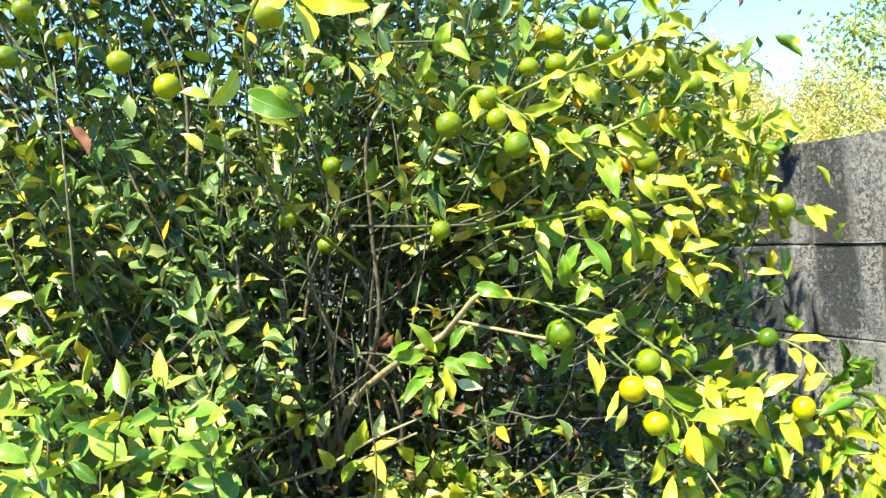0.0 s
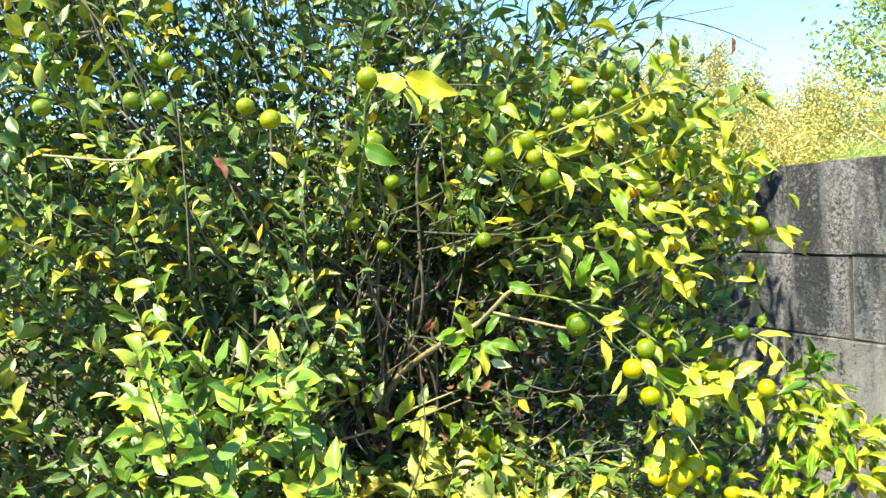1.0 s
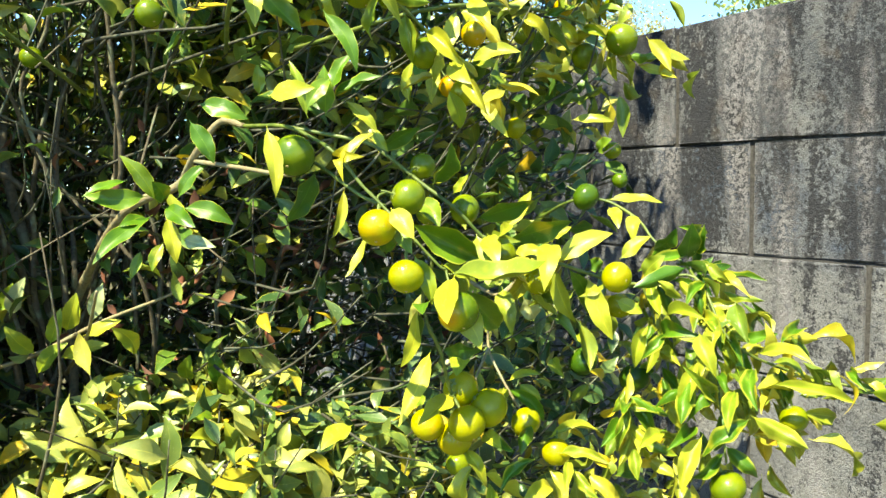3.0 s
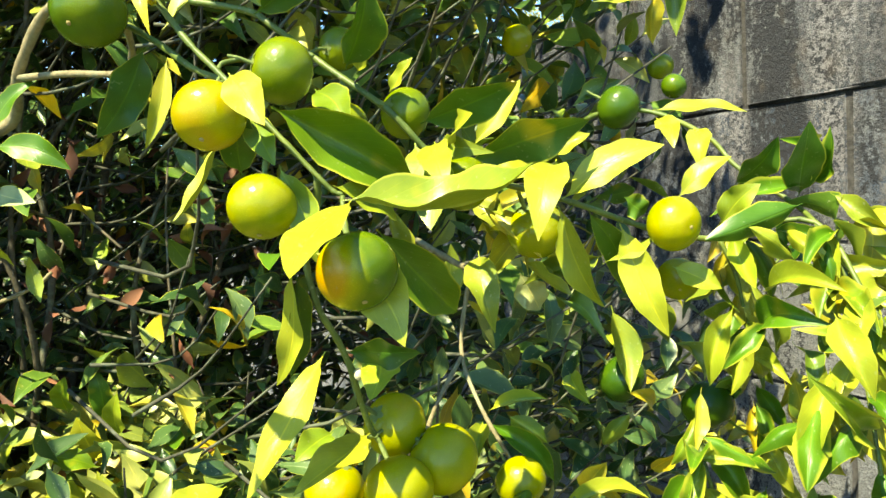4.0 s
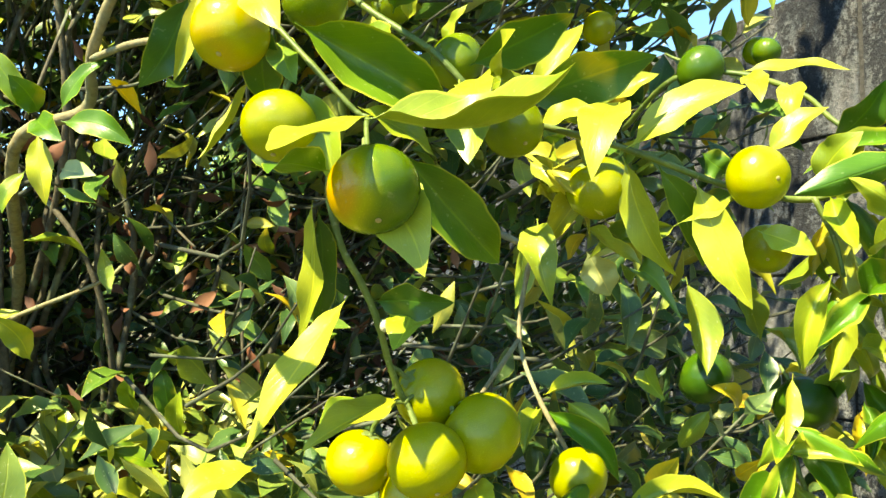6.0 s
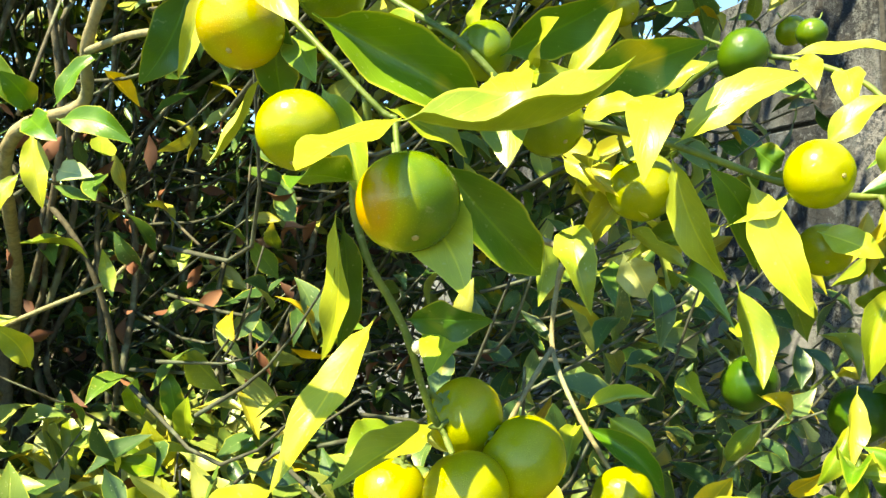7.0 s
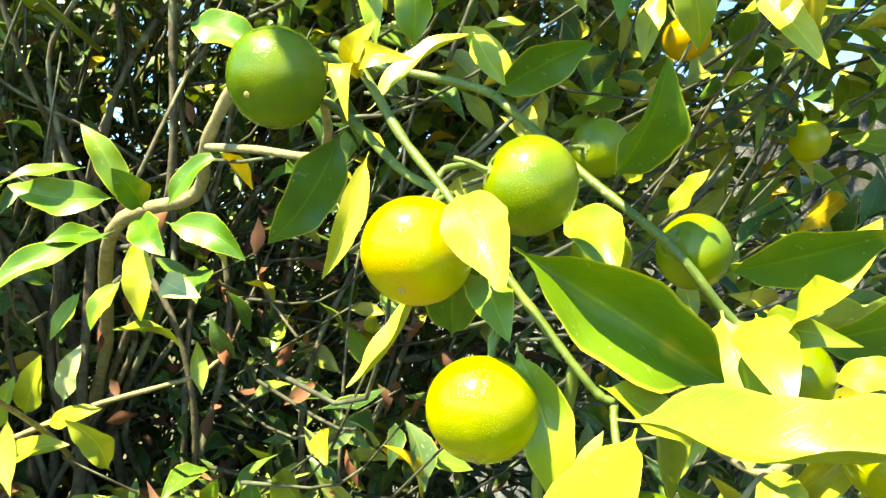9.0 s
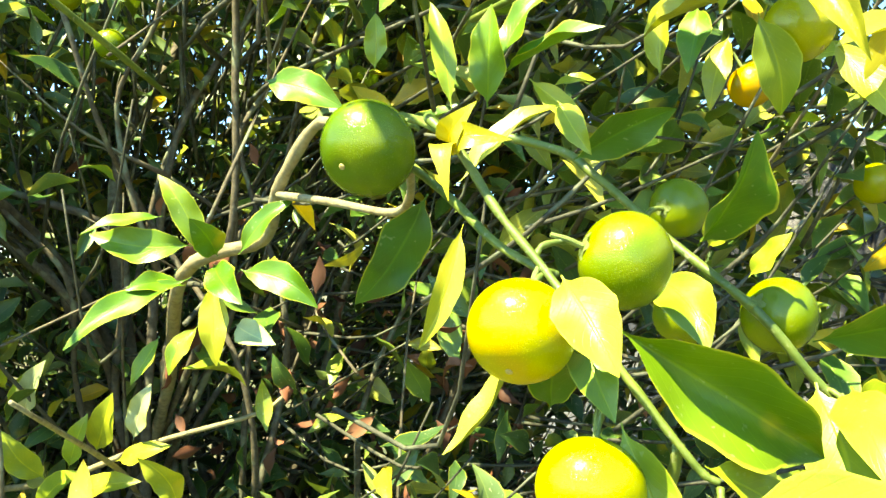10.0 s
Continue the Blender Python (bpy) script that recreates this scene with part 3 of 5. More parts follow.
def foliage(name, leaves, material, label, stations=7, half=1):
    keep = [l for l in leaves if np.linalg.norm(l[0] - CLEAR) > (0.62 if l[0][2] > 1.17 and l[0][0] > 0.2 else 0.50) and np.linalg.norm(l[1] - CLEAR) > 0.50 and l[1][0] < 1.28]
    if name != "dry_leaves":
        keep = [l for i, l in enumerate(keep) if i % 6 == 0 or not (hollow(l[0]) or hollow(l[1]))]
    cols = list(zip(*keep))
    v, uv = leaf_points(*cols, stations, half, 0.10, 0.0 if half == 1 else 0.03)
    ob = link_mesh(name, v, leaf_faces(len(keep), stations, half), material, uv)
    ob.location = (0, 0, 0)
    return tagged(child(ob, bush, label), kind="stuff")


def shell(p, c):
    q = crown_level(p) + 0.22 * noise.noise(Vector(p) * 3.5)
    if hollow(p) or p[2] < 0.8 or p[0] > (p[1] - 0.099) - 0.26:
        return False
    if p[0] < 0.0 and p[2] < 1.3 and c > 0.5 or 0.0 < p[0] < 0.45 and p[2] > 1.55 and c > 0.55:
        return False
    return 0.60 < q < 1.0 and c < (0.3 if p[1] > 2.35 else 1.0)


def lit_shell(p, c):
    return shell(p, c) and not (-0.10 < p[0] < 0.52 and p[1] < 1.75 and 1.42 < p[2] and c > 0.2)


def inner(p, c):
    return crown_level(p) < 0.60 and c < (0.06 if hollow(p) else 0.8) and 0.6 < p[2] < 2.2 and p[1] < 2.5


def skirt(p, c):
    return 0.02 < p[0] < 0.66 and 1.18 < p[1] < 1.85 and 0.60 < p[2] < 1.09 - 0.10 * abs(p[0] - 0.45)


def left_front(p, c):
    return -0.95 < p[0] < 0.10 and 1.26 < p[1] < 1.85 and 0.84 < p[2] < 1.22 + 0.3 * (p[1] - 1.26)


def right_side(p, c):
    q = ((p[0] - 0.64) / 0.42) ** 2 + ((p[1] - 1.38) / 0.42) ** 2 + ((p[2] - 1.50) / 0.36) ** 2
    return q < 1 and p[1] > 1.16 and p[0] > 0.40 and p[0] < (p[1] - 0.099) - 0.22


def high(p, c):
    return 0.25 < p[0] < 0.95 and 1.25 < p[1] < 2.1 and 1.75 < p[2] < 2.45 and p[0] < (p[1] - 0.099) - 0.3


def window(p, c):
    return 0.0 < p[0] < 0.30 and 1.36 < p[1] < 1.55 and 1.20 < p[2] < 1.45


def heart(p, c):
    return -0.08 < p[0] < 0.62 and 1.60 < p[1] < 1.98 and 1.02 < p[2] < 1.80


def right_back(p, c):
    return 0.68 < p[0] < 1.12 and 1.48 < p[1] < 2.0 and 1.28 < p[2] < 1.85 and p[0] < p[1] - 0.42


def back(p, c):
    return -1.1 < p[0] < 1.1 and 1.95 < p[1] < 2.5 and 0.3 < p[2] < (2.6 if p[0] < 0.25 else 1.95)


def sprouts(p, c):
    return 0.12 < p[0] < 0.60 and 1.18 < p[1] < 1.66 and 0.98 < p[2] < 1.08 + 0.2 * (p[1] - 1.18)


def left_sprouts(p, c):
    return -0.55 < p[0] < 0.10 and 1.24 < p[1] < 1.7 and 1.05 < p[2] < 1.24 + 0.3 * (p[1] - 1.24)


def lime_front(p, c):
    return -0.20 < p[0] < 0.08 and 1.14 < p[1] < 1.46 and 1.14 < p[2] < 1.45 - 0.75 * max(0.0, p[0] + 0.14)


def left_mid(p, c):
    return -0.98 < p[0] < -0.15 and 1.38 < p[1] < 1.9 and 1.2 < p[2] < 1.62


def lower_right(p, c):
    return 0.45 < p[0] < 1.12 and 1.12 < p[1] < 1.9 and 0.45 < p[2] < 1.22 and p[0] < 1.07 * (p[1] - 0.099) - 0.22


jobs, old, young, dull, dusty = [], [], [], [], []
for args, bin_ in (
        ((520, shell, (0.16, 0.36), 0.020, (0.040, 0.062), 0.7, 21), old),
        ((480, shell, (0.16, 0.34), 0.018, (0.030, 0.050), 0.8, 37), dull),
        ((230, lit_shell, (0.12, 0.28), 0.018, (0.044, 0.066), 0.9, 22), young),
        ((820, inner, (0.18, 0.40), 0.026, (0.034, 0.055), 0.8, 23), old),
        ((105, skirt, (0.14, 0.30), 0.019, (0.044, 0.068), 1.2, 24), dusty),
        ((75, left_front, (0.14, 0.30), 0.018, (0.044, 0.066), 1.0, 25), dull),
        ((58, sprouts, (0.12, 0.22), 0.015, (0.048, 0.072), 1.8, 29), dusty),
        ((16, left_sprouts, (0.12, 0.24), 0.015, (0.046, 0.070), 1.5, 30), young),
        ((42, left_mid, (0.14, 0.28), 0.020, (0.044, 0.066), 1.0, 34), young),
        ((185, right_side, (0.12, 0.25), 0.017, (0.042, 0.066), 0.3, 26), young),
        ((170, right_side, (0.12, 0.25), 0.018, (0.038, 0.060), 0.3, 27), old),
        ((26, window, (0.12, 0.24), 0.020, (0.032, 0.052), 0.9, 39), old),
        ((260, heart, (0.14, 0.30), 0.020, (0.028, 0.046), 0.8, 38), dull),
        ((1100, back, (0.2, 0.4), 0.026, (0.040, 0.060), 0.7, 33), old),
        ((150, right_back, (0.14, 0.30), 0.020, (0.040, 0.060), 0.5, 36), old),
        ((150, high, (0.12, 0.28), 0.020, (0.040, 0.062), 0.6, 32), old),
        ((520, lower_right, (0.12, 0.28), 0.018, (0.036, 0.058), 0.5, 28), dull)):
    t, l = grow(*args)
    jobs += t
    bin_ += l
t, lime = grow(30, lime_front, (0.10, 0.22), 0.016, (0.046, 0.072), 1.7, 35)
jobs += t
jobs = [j for i, j in enumerate(jobs) if i % 4 == 0 or not (hollow(j[0][1]) or hollow(j[0][2]))]
twigs = tubes_mesh("twig_tangle", jobs, TWIG, rng)
tagged(child(twigs, bush, "fine grey-brown twigs through the crown"), kind="stuff")
foliage("old_leaves", old, OLD_LEAF, "dark green older leaves, some yellowing")
foliage("young_leaves", young, YOUNG_LEAF, "glossy yellow-green leaves of the young shoots")
foliage("dull_leaves", dull, DULL_LEAF, "dull dark green leaves low on the bush, a few yellowed")
foliage("dusty_leaves", dusty, DUSTY_LEAF, "pale dusty green leaves of the low front shoots")
foliage("lime_leaves", lime, LIME_LEAF, "large lime-green leaves of upright sunlit shoots", 11, 2)

# bare dead twigs and a few dry leaves caught inside
g = np.random.default_rng(31)
bare = []
for k in range(60):
    p = np.array([g.uniform(-0.1, 0.75), g.uniform(1.35, 1.9), g.uniform(0.75, 1.5)])
    d = unit(np.array([g.normal(0, 0.5), g.normal(-0.1, 0.5), g.uniform(0.2, 1.0)]))
    n = g.uniform(0.12, 0.35)
    bare.append(([p, p + d * n * 0.5 + g.normal(0, 0.012, 3), p + d * n], g.uniform(0.0012, 0.003), 0.0007, 5))
dry_twigs = tubes_mesh("dry_twig_tangle", bare, BARK, rng)
tagged(child(dry_twigs, bush, "bare grey twigs inside the bush"), kind="stuff")
dry = []
for k in range(330):
    p = np.array([g.normal(0.50, 0.18), g.uniform(1.5, 2.1), g.normal(1.18, 0.14)])
    d = unit(g.normal(0, 1, 3) + [0, 0, -0.5])
    ll = g.uniform(0.018, 0.036)
    dry.append((p, p + d * ll, unit(g.normal(0, 1, 3)), ll * 0.42, g.normal(0, 0.3), g.uniform(0.3, 0.8), 0.06, g.normal(0, 0.8), 0.0))
foliage("dry_leaves", dry, DEAD_LEAF, "curled reddish-brown dead leaves")

# a pale tuft of lichen in a fork
tuft = []
for k in range(90):
    p = np.array((0.314, 1.851, 1.113)) + g.normal(0, 0.012, 3)
    d = unit(g.normal(0, 1, 3) + [-0.2, -0.5, 0.0])
    tuft.append(([p, p + d * 0.012 + g.normal(0, 0.003, 3), p + d * g.uniform(0.015, 0.03)], 0.0008, 0.0004, 4))
lichen = tubes_mesh("lichen_tuft", tuft, LICHEN, rng)
tagged(child(lichen, bush, "pale grey-green beard lichen"), kind="stuff")

# stems
stem('branch', [(0.297, 1.719, 1.089), (0.319, 1.626, 1.196), (0.339, 1.431, 1.292), (0.391, 1.404, 1.320), (0.397, 1.357, 1.349), (0.415, 1.315, 1.385), (0.433, 1.291, 1.380)], 6.0, 3.0, BARK_PALE)
stem('branch', [(0.398, 1.351, 1.346), (0.424, 1.273, 1.337), (0.448, 1.217, 1.329), (0.450, 1.180, 1.332), (0.444, 1.150, 1.342)], 2.4, 1.8, BARK_PALE)
stem('branch', [(0.444, 1.150, 1.342), (0.455, 1.122, 1.327), (0.464, 1.090, 1.310), (0.473, 1.070, 1.302)], 1.8, 1.4, GREEN_STEM)
stem('branch', [(0.433, 1.291, 1.380), (0.449, 1.210, 1.374), (0.461, 1.143, 1.352), (0.441, 1.106, 1.352), (0.449, 1.092, 1.340), (0.460, 1.078, 1.319), (0.471, 1.066, 1.303), (0.486, 1.045, 1.278), (0.500, 1.035, 1.259), (0.507, 1.032, 1.251), (0.511, 1.030, 1.249)], 2.0, 1.0, GREEN_STEM)
stem('branch', [(0.502, 1.036, 1.258), (0.503, 1.041, 1.246), (0.500, 1.047, 1.232), (0.500, 1.049, 1.218), (0.505, 1.049, 1.199), (0.513, 1.050, 1.185), (0.520, 1.052, 1.170), (0.526, 1.056, 1.152), (0.533, 1.060, 1.137), (0.543, 1.064, 1.125)], 1.7, 1.4, GREEN_STEM)
stem('branch', [(0.449, 1.210, 1.374), (0.504, 1.161, 1.358), (0.518, 1.142, 1.345), (0.539, 1.118, 1.320), (0.561, 1.090, 1.294), (0.583, 1.079, 1.268), (0.602, 1.059, 1.256), (0.637, 1.046, 1.245), (0.674, 1.039, 1.232), (0.691, 1.031, 1.226), (0.719, 1.019, 1.221), (0.751, 0.983, 1.228), (0.749, 0.943, 1.177), (0.796, 0.920, 1.148), (0.840, 0.868, 1.133)], 1.9, 1.3, GREEN_STEM)
stem('branch', [(0.714, 1.164, 1.279), (0.712, 1.110, 1.298), (0.738, 1.088, 1.298), (0.747, 1.051, 1.279), (0.746, 1.029, 1.260), (0.757, 1.002, 1.239), (0.751, 0.983, 1.228)], 1.6, 1.3, GREEN_STEM)
stem('branch', [(0.751, 0.983, 1.228), (0.753, 0.965, 1.194), (0.739, 0.946, 1.138), (0.731, 0.930, 1.073)], 1.5, 1.0, GREEN_STEM)
stem('branch', [(0.659, 1.132, 1.219), (0.639, 1.141, 1.200), (0.633, 1.143, 1.183), (0.625, 1.135, 1.153), (0.617, 1.100, 1.128), (0.629, 1.084, 1.095)], 1.7, 1.1, BARK_PALE)
stem('branch', [(0.625, 1.135, 1.153), (0.596, 1.115, 1.131), (0.571, 1.082, 1.123)], 1.5, 1.1, BARK_PALE)
stem('branch', [(0.633, 1.209, 1.223), (0.642, 1.145, 1.204), (0.659, 1.132, 1.219)], 2.2, 1.8, BARK_PALE)
stem('branch', [(0.721, 1.038, 1.125), (0.696, 1.011, 1.109), (0.701, 1.003, 1.079)], 1.5, 1.0, GREEN_STEM)
stem('branch', [(0.712, 1.011, 1.221), (0.719, 1.007, 1.202), (0.723, 1.006, 1.185)], 1.3, 1.0, GREEN_STEM)
stem('branch', [(0.299, 1.692, 1.064), (0.300, 1.493, 1.142), (0.281, 1.260, 1.226)], 3.2, 1.2, BARK_PALE)
stem('branch', [(0.104, 1.651, 1.078), (0.232, 1.577, 1.110), (0.321, 1.533, 1.155), (0.397, 1.493, 1.187), (0.417, 1.487, 1.202)], 3.0, 1.5, BARK_PALE)
stem('branch', [(0.297, 1.719, 1.089), (0.249, 1.735, 1.213), (0.194, 1.684, 1.305), (0.130, 1.522, 1.394), (0.135, 1.562, 1.464), (0.120, 1.55, 1.60)], 7.0, 1.2, BARK)
stem('branch', [(0.297, 1.719, 1.089), (0.361, 1.592, 1.309), (0.355, 1.558, 1.487), (0.350, 1.520, 1.643), (0.438, 1.515, 1.759), (0.424, 1.471, 1.888)], 4.0, 2.4, BARK)
stem('branch', [(0.297, 1.719, 1.089), (0.239, 1.725, 1.379), (0.283, 1.777, 1.553), (0.275, 1.736, 1.666), (0.278, 1.692, 1.805)], 8.0, 4.0, BARK)
stem('branch', [(0.726, 1.533, 1.861), (0.787, 1.483, 1.884), (0.855, 1.430, 1.903), (0.954, 1.371, 1.872), (1.047, 1.325, 1.822)], 2.6, 1.0, BARK)
hanging_leaf((0.984, 1.356, 1.857), (0.981, 1.355, 1.813))
stem('branch', [(0.620, 1.580, 1.801), (0.726, 1.533, 1.861), (0.780, 1.509, 1.902), (0.857, 1.477, 1.986)], 3.0, 1.4, BARK)
stem('branch', [(0.982, 1.357, 1.855), (0.893, 1.341, 1.796), (0.811, 1.321, 1.734), (0.740, 1.296, 1.671)], 1.0, 1.2, BARK)
stem('branch', [(0.442, 1.372, 1.467), (0.383, 1.147, 1.479), (0.419, 1.103, 1.486), (0.484, 1.102, 1.489), (0.540, 1.101, 1.452), (0.588, 1.100, 1.415)], 2.4, 1.2, GREEN_STEM)
stem('branch', [(0.368, 1.356, 1.563), (0.335, 1.154, 1.637), (0.364, 1.116, 1.613), (0.409, 1.093, 1.576), (0.498, 1.101, 1.558), (0.535, 1.100, 1.524)], 2.4, 1.2, GREEN_STEM)
stem('branch', [(0.392, 1.401, 1.593), (0.410, 1.158, 1.637), (0.502, 1.136, 1.665), (0.600, 1.140, 1.699), (0.719, 1.164, 1.683)], 2.6, 1.2, GREEN_STEM)
stem('branch', [(0.474, 1.360, 1.540), (0.527, 1.149, 1.585), (0.643, 1.147, 1.616), (0.758, 1.174, 1.580), (0.834, 1.179, 1.551)], 2.6, 1.2, GREEN_STEM)
stem('branch', [(0.511, 1.340, 1.471), (0.597, 1.155, 1.490), (0.769, 1.179, 1.498), (0.872, 1.183, 1.459)], 2.4, 1.2, GREEN_STEM)
stem('branch', [(0.313, 1.486, 1.427), (0.131, 1.245, 1.529), (0.056, 1.018, 1.617), (0.045, 0.981, 1.652), (0.056, 0.955, 1.681)], 2.4, 1.2, GREEN_STEM)
stem('branch', [(-0.289, 1.170, 1.617), (-0.224, 1.083, 1.603), (-0.201, 1.028, 1.599), (-0.191, 1.013, 1.603)], 1.4, 1.0, BARK_PALE)
stem('branch', [(0.375, 1.911, 0.911), (0.384, 1.896, 1.051), (0.399, 1.894, 1.117), (0.437, 1.855, 1.197), (0.470, 1.892, 1.293)], 9.0, 6.0, BARK)
stem('branch', [(0.383, 1.894, 1.029), (0.447, 1.887, 1.101), (0.519, 1.871, 1.147), (0.648, 1.867, 1.169), (0.795, 1.840, 1.200)], 8.0, 4.0, BARK)
stem('branch', [(0.362, 1.882, 1.012), (0.330, 1.876, 1.107), (0.303, 1.901, 1.194), (0.280, 1.937, 1.292), (0.265, 2.002, 1.391), (0.280, 2.069, 1.552)], 8.0, 4.0, BARK)
stem('branch', [(0.159, 2.133, 0.896), (0.162, 2.149, 1.074), (0.166, 2.186, 1.226), (0.161, 2.277, 1.395), (0.122, 2.397, 1.538)], 15.0, 11.0, BARK)
stem('branch', [(0.330, 1.876, 1.107), (0.264, 1.810, 1.223), (0.208, 1.791, 1.280), (0.196, 1.779, 1.320)], 3.0, 1.4, BARK_PALE)
stem('branch', [(0.315, 2.076, 1.029), (0.366, 2.100, 1.216), (0.400, 2.156, 1.399), (0.479, 2.184, 1.564)], 7.0, 5.0, BARK)
stem('branch', [(0.509, 1.978, 0.869), (0.557, 2.031, 1.104), (0.608, 2.019, 1.278), (0.662, 2.002, 1.427)], 6.0, 4.0, BARK)
stem('branch', [(0.676, 1.952, 1.024), (0.718, 1.881, 1.154), (0.791, 1.781, 1.182), (0.830, 1.703, 1.220)], 5.0, 3.0, BARK)
for k in range(7):
    foot = np.array([0.60 + 0.035 * k, 1.56 - 0.02 * k, 1.80 + 0.012 * k])
    way = np.array([0.16 + 0.02 * (k % 3), -0.09, 0.05 + 0.045 * ((k * 2) % 5)])
    stem('twig', [tuple(foot), tuple(foot + way * 0.5 + np.array([0.0, 0.0, 0.012 * (k % 2)])), tuple(foot + way * 1.1)], 1.4, 0.7, TWIG)
hanging_leaf((-0.086, 1.240, 1.620), (-0.068, 1.230, 1.585))

# fruit
NEAR_FRUIT = [
    (0.425, 1.135, 1.344, 36.5, 0.48, (0.447, 1.153, 1.357)),
    (0.462, 1.054, 1.284, 31, 1.2, (0.477, 1.068, 1.301)),
    (0.478, 1.037, 1.245, 29, 0.92, (0.487, 1.044, 1.270)),
    (0.499, 1.069, 1.307, 31, 0.66, (0.470, 1.069, 1.306)),
    (0.505, 1.003, 1.218, 33, 0.46, (0.510, 1.028, 1.248)),
    (0.556, 1.141, 1.335, 25, 0.6, (0.533, 1.122, 1.326)),
    (0.576, 1.100, 1.294, 28, 0.6, (0.559, 1.090, 1.296)),
    (0.586, 1.058, 1.254, 28, 0.75, (0.581, 1.081, 1.270)),
    (0.634, 1.065, 1.229, 32, 0.9, (0.617, 1.053, 1.251)),
    (0.687, 1.018, 1.230, 28.5, 1.02, (0.686, 1.033, 1.228)),
    (0.724, 1.101, 1.302, 28, 0.3),
    (0.775, 1.105, 1.318, 17, 0.35),
    (0.733, 1.115, 1.128, 32, 0.05),
    (0.750, 1.058, 1.119, 32, 0.1),
    (0.710, 1.039, 1.199, 24, 1),
    (0.552, 1.125, 1.291, 24, 0.7)]
LOW_FRUIT = [
    (0.565, 1.050, 1.121, 35, 1.0, (0.534, 1.060, 1.135)),
    (0.538, 1.044, 1.113, 33, 1.12, (0.534, 1.060, 1.135)),
    (0.549, 1.070, 1.136, 32, 1.05, (0.528, 1.057, 1.147)),
    (0.519, 1.078, 1.107, 30, 1.1, (0.534, 1.060, 1.135)),
    (0.541, 1.068, 1.093, 32, 1.15, (0.543, 1.064, 1.125)),
    (0.628, 1.079, 1.090, 29, 1),
    (0.638, 1.046, 1.068, 27, 1.15),
    (0.731, 0.928, 1.052, 31, 0.6),
    (0.794, 0.909, 1.106, 25, 0.8),
    (0.580, 1.125, 1.045, 24, 0.7),
    (0.417, 0.828, 1.106, 26, 0.9)]
UPPER_FRUIT = [
    (0.514, 1.118, 1.485, 27, 0.8),
    (0.584, 1.147, 1.545, 30, 0.68),
    (0.036, 1.394, 1.687, 34, 0.9),
    (0.102, 1.117, 1.621, 31, 0.58),
    (0.334, 1.205, 1.605, 33, 0.58),
    (0.102, 1.120, 1.707, 31, 0.78),
    (0.349, 1.132, 1.625, 27, 0.63),
    (0.216, 1.546, 1.513, 29, 0.68),
    (0.675, 1.199, 1.635, 32, 0.58),
    (0.817, 1.146, 1.473, 36, 0.63),
    (0.490, 1.195, 1.716, 26, 0.8),
    (0.459, 1.152, 1.669, 27, 0.68),
    (0.429, 1.166, 1.668, 24, 0.68),
    (0.547, 1.168, 1.705, 28, 0.68),
    (0.563, 1.217, 1.746, 32, 0.58),
    (0.644, 1.119, 1.639, 27, 0.58),
    (0.637, 1.179, 1.663, 25, 0.48),
    (0.660, 1.253, 1.427, 28, 1.5),
    (0.771, 1.281, 1.384, 27, 1)]
MIDDLE_FRUIT = [
    (0.824, 1.214, 1.465, 32, 0.68),
    (0.865, 1.209, 1.529, 22, 0.58),
    (0.822, 1.251, 1.527, 25, 1.4),
    (0.355, 1.086, 1.565, 30, 0.58),
    (0.348, 1.113, 1.598, 24, 0.78),
    (0.547, 1.117, 1.436, 29, 0.68),
    (0.596, 1.111, 1.456, 24, 1.3),
    (0.575, 1.096, 1.400, 27, 1),
    (0.494, 1.139, 1.488, 28, 0.78),
    (0.746, 1.230, 1.487, 26, 0.68),
    (0.875, 1.333, 1.445, 24, 0.58),
    (0.862, 1.208, 1.354, 22, 0.68),
    (0.262, 1.512, 1.468, 26, 0.58),
    (0.265, 1.461, 1.584, 28, 0.58),
    (0.557, 1.155, 1.543, 22, 1.8),
    (0.338, 1.260, 1.478, 26, 0.58)]
LEFT_FRUIT = [
    (-0.139, 1.324, 1.705, 26, 0.55),
    (-0.028, 1.272, 1.690, 27, 0.75),
    (-0.119, 1.373, 1.771, 24, 0.65),
    (-0.023, 1.039, 1.133, 22, 0.65),
    (-0.010, 1.030, 1.116, 24, 0.75),
    (-0.305, 1.131, 1.177, 27, 0.55),
    (-0.039, 1.053, 1.129, 20, 0.75),
    (-0.336, 1.014, 1.517, 24, 0.75),
    (-0.342, 1.009, 1.443, 22, 0.75),
    (-0.177, 1.291, 1.699, 25, 0.55),
    (-0.288, 1.345, 1.696, 25, 0.65)]

fruit(*NEAR_FRUIT.pop(4), blush=0.46)
for row in NEAR_FRUIT + LOW_FRUIT + UPPER_FRUIT + MIDDLE_FRUIT + LEFT_FRUIT:
    fruit(*row)

# a pale flower bud on the fruiting spray
bm = bmesh.new()
bmesh.ops.create_uvsphere(bm, u_segments=14, v_segments=10, radius=0.0022)
for v in bm.verts:
    v.co.z *= 1.25
bud_mesh = bpy.data.meshes.new("flower_bud")
bm.to_mesh(bud_mesh)
bm.free()
bud_mesh.polygons.foreach_set("use_smooth", [True] * len(bud_mesh.polygons))
bud_mesh.materials.append(BUD)
bud = new("flower_bud", bud_mesh)
bud.location = (0.522, 1.048, 1.168)
child(bud, bush, "tiny cream-coloured flower bud")

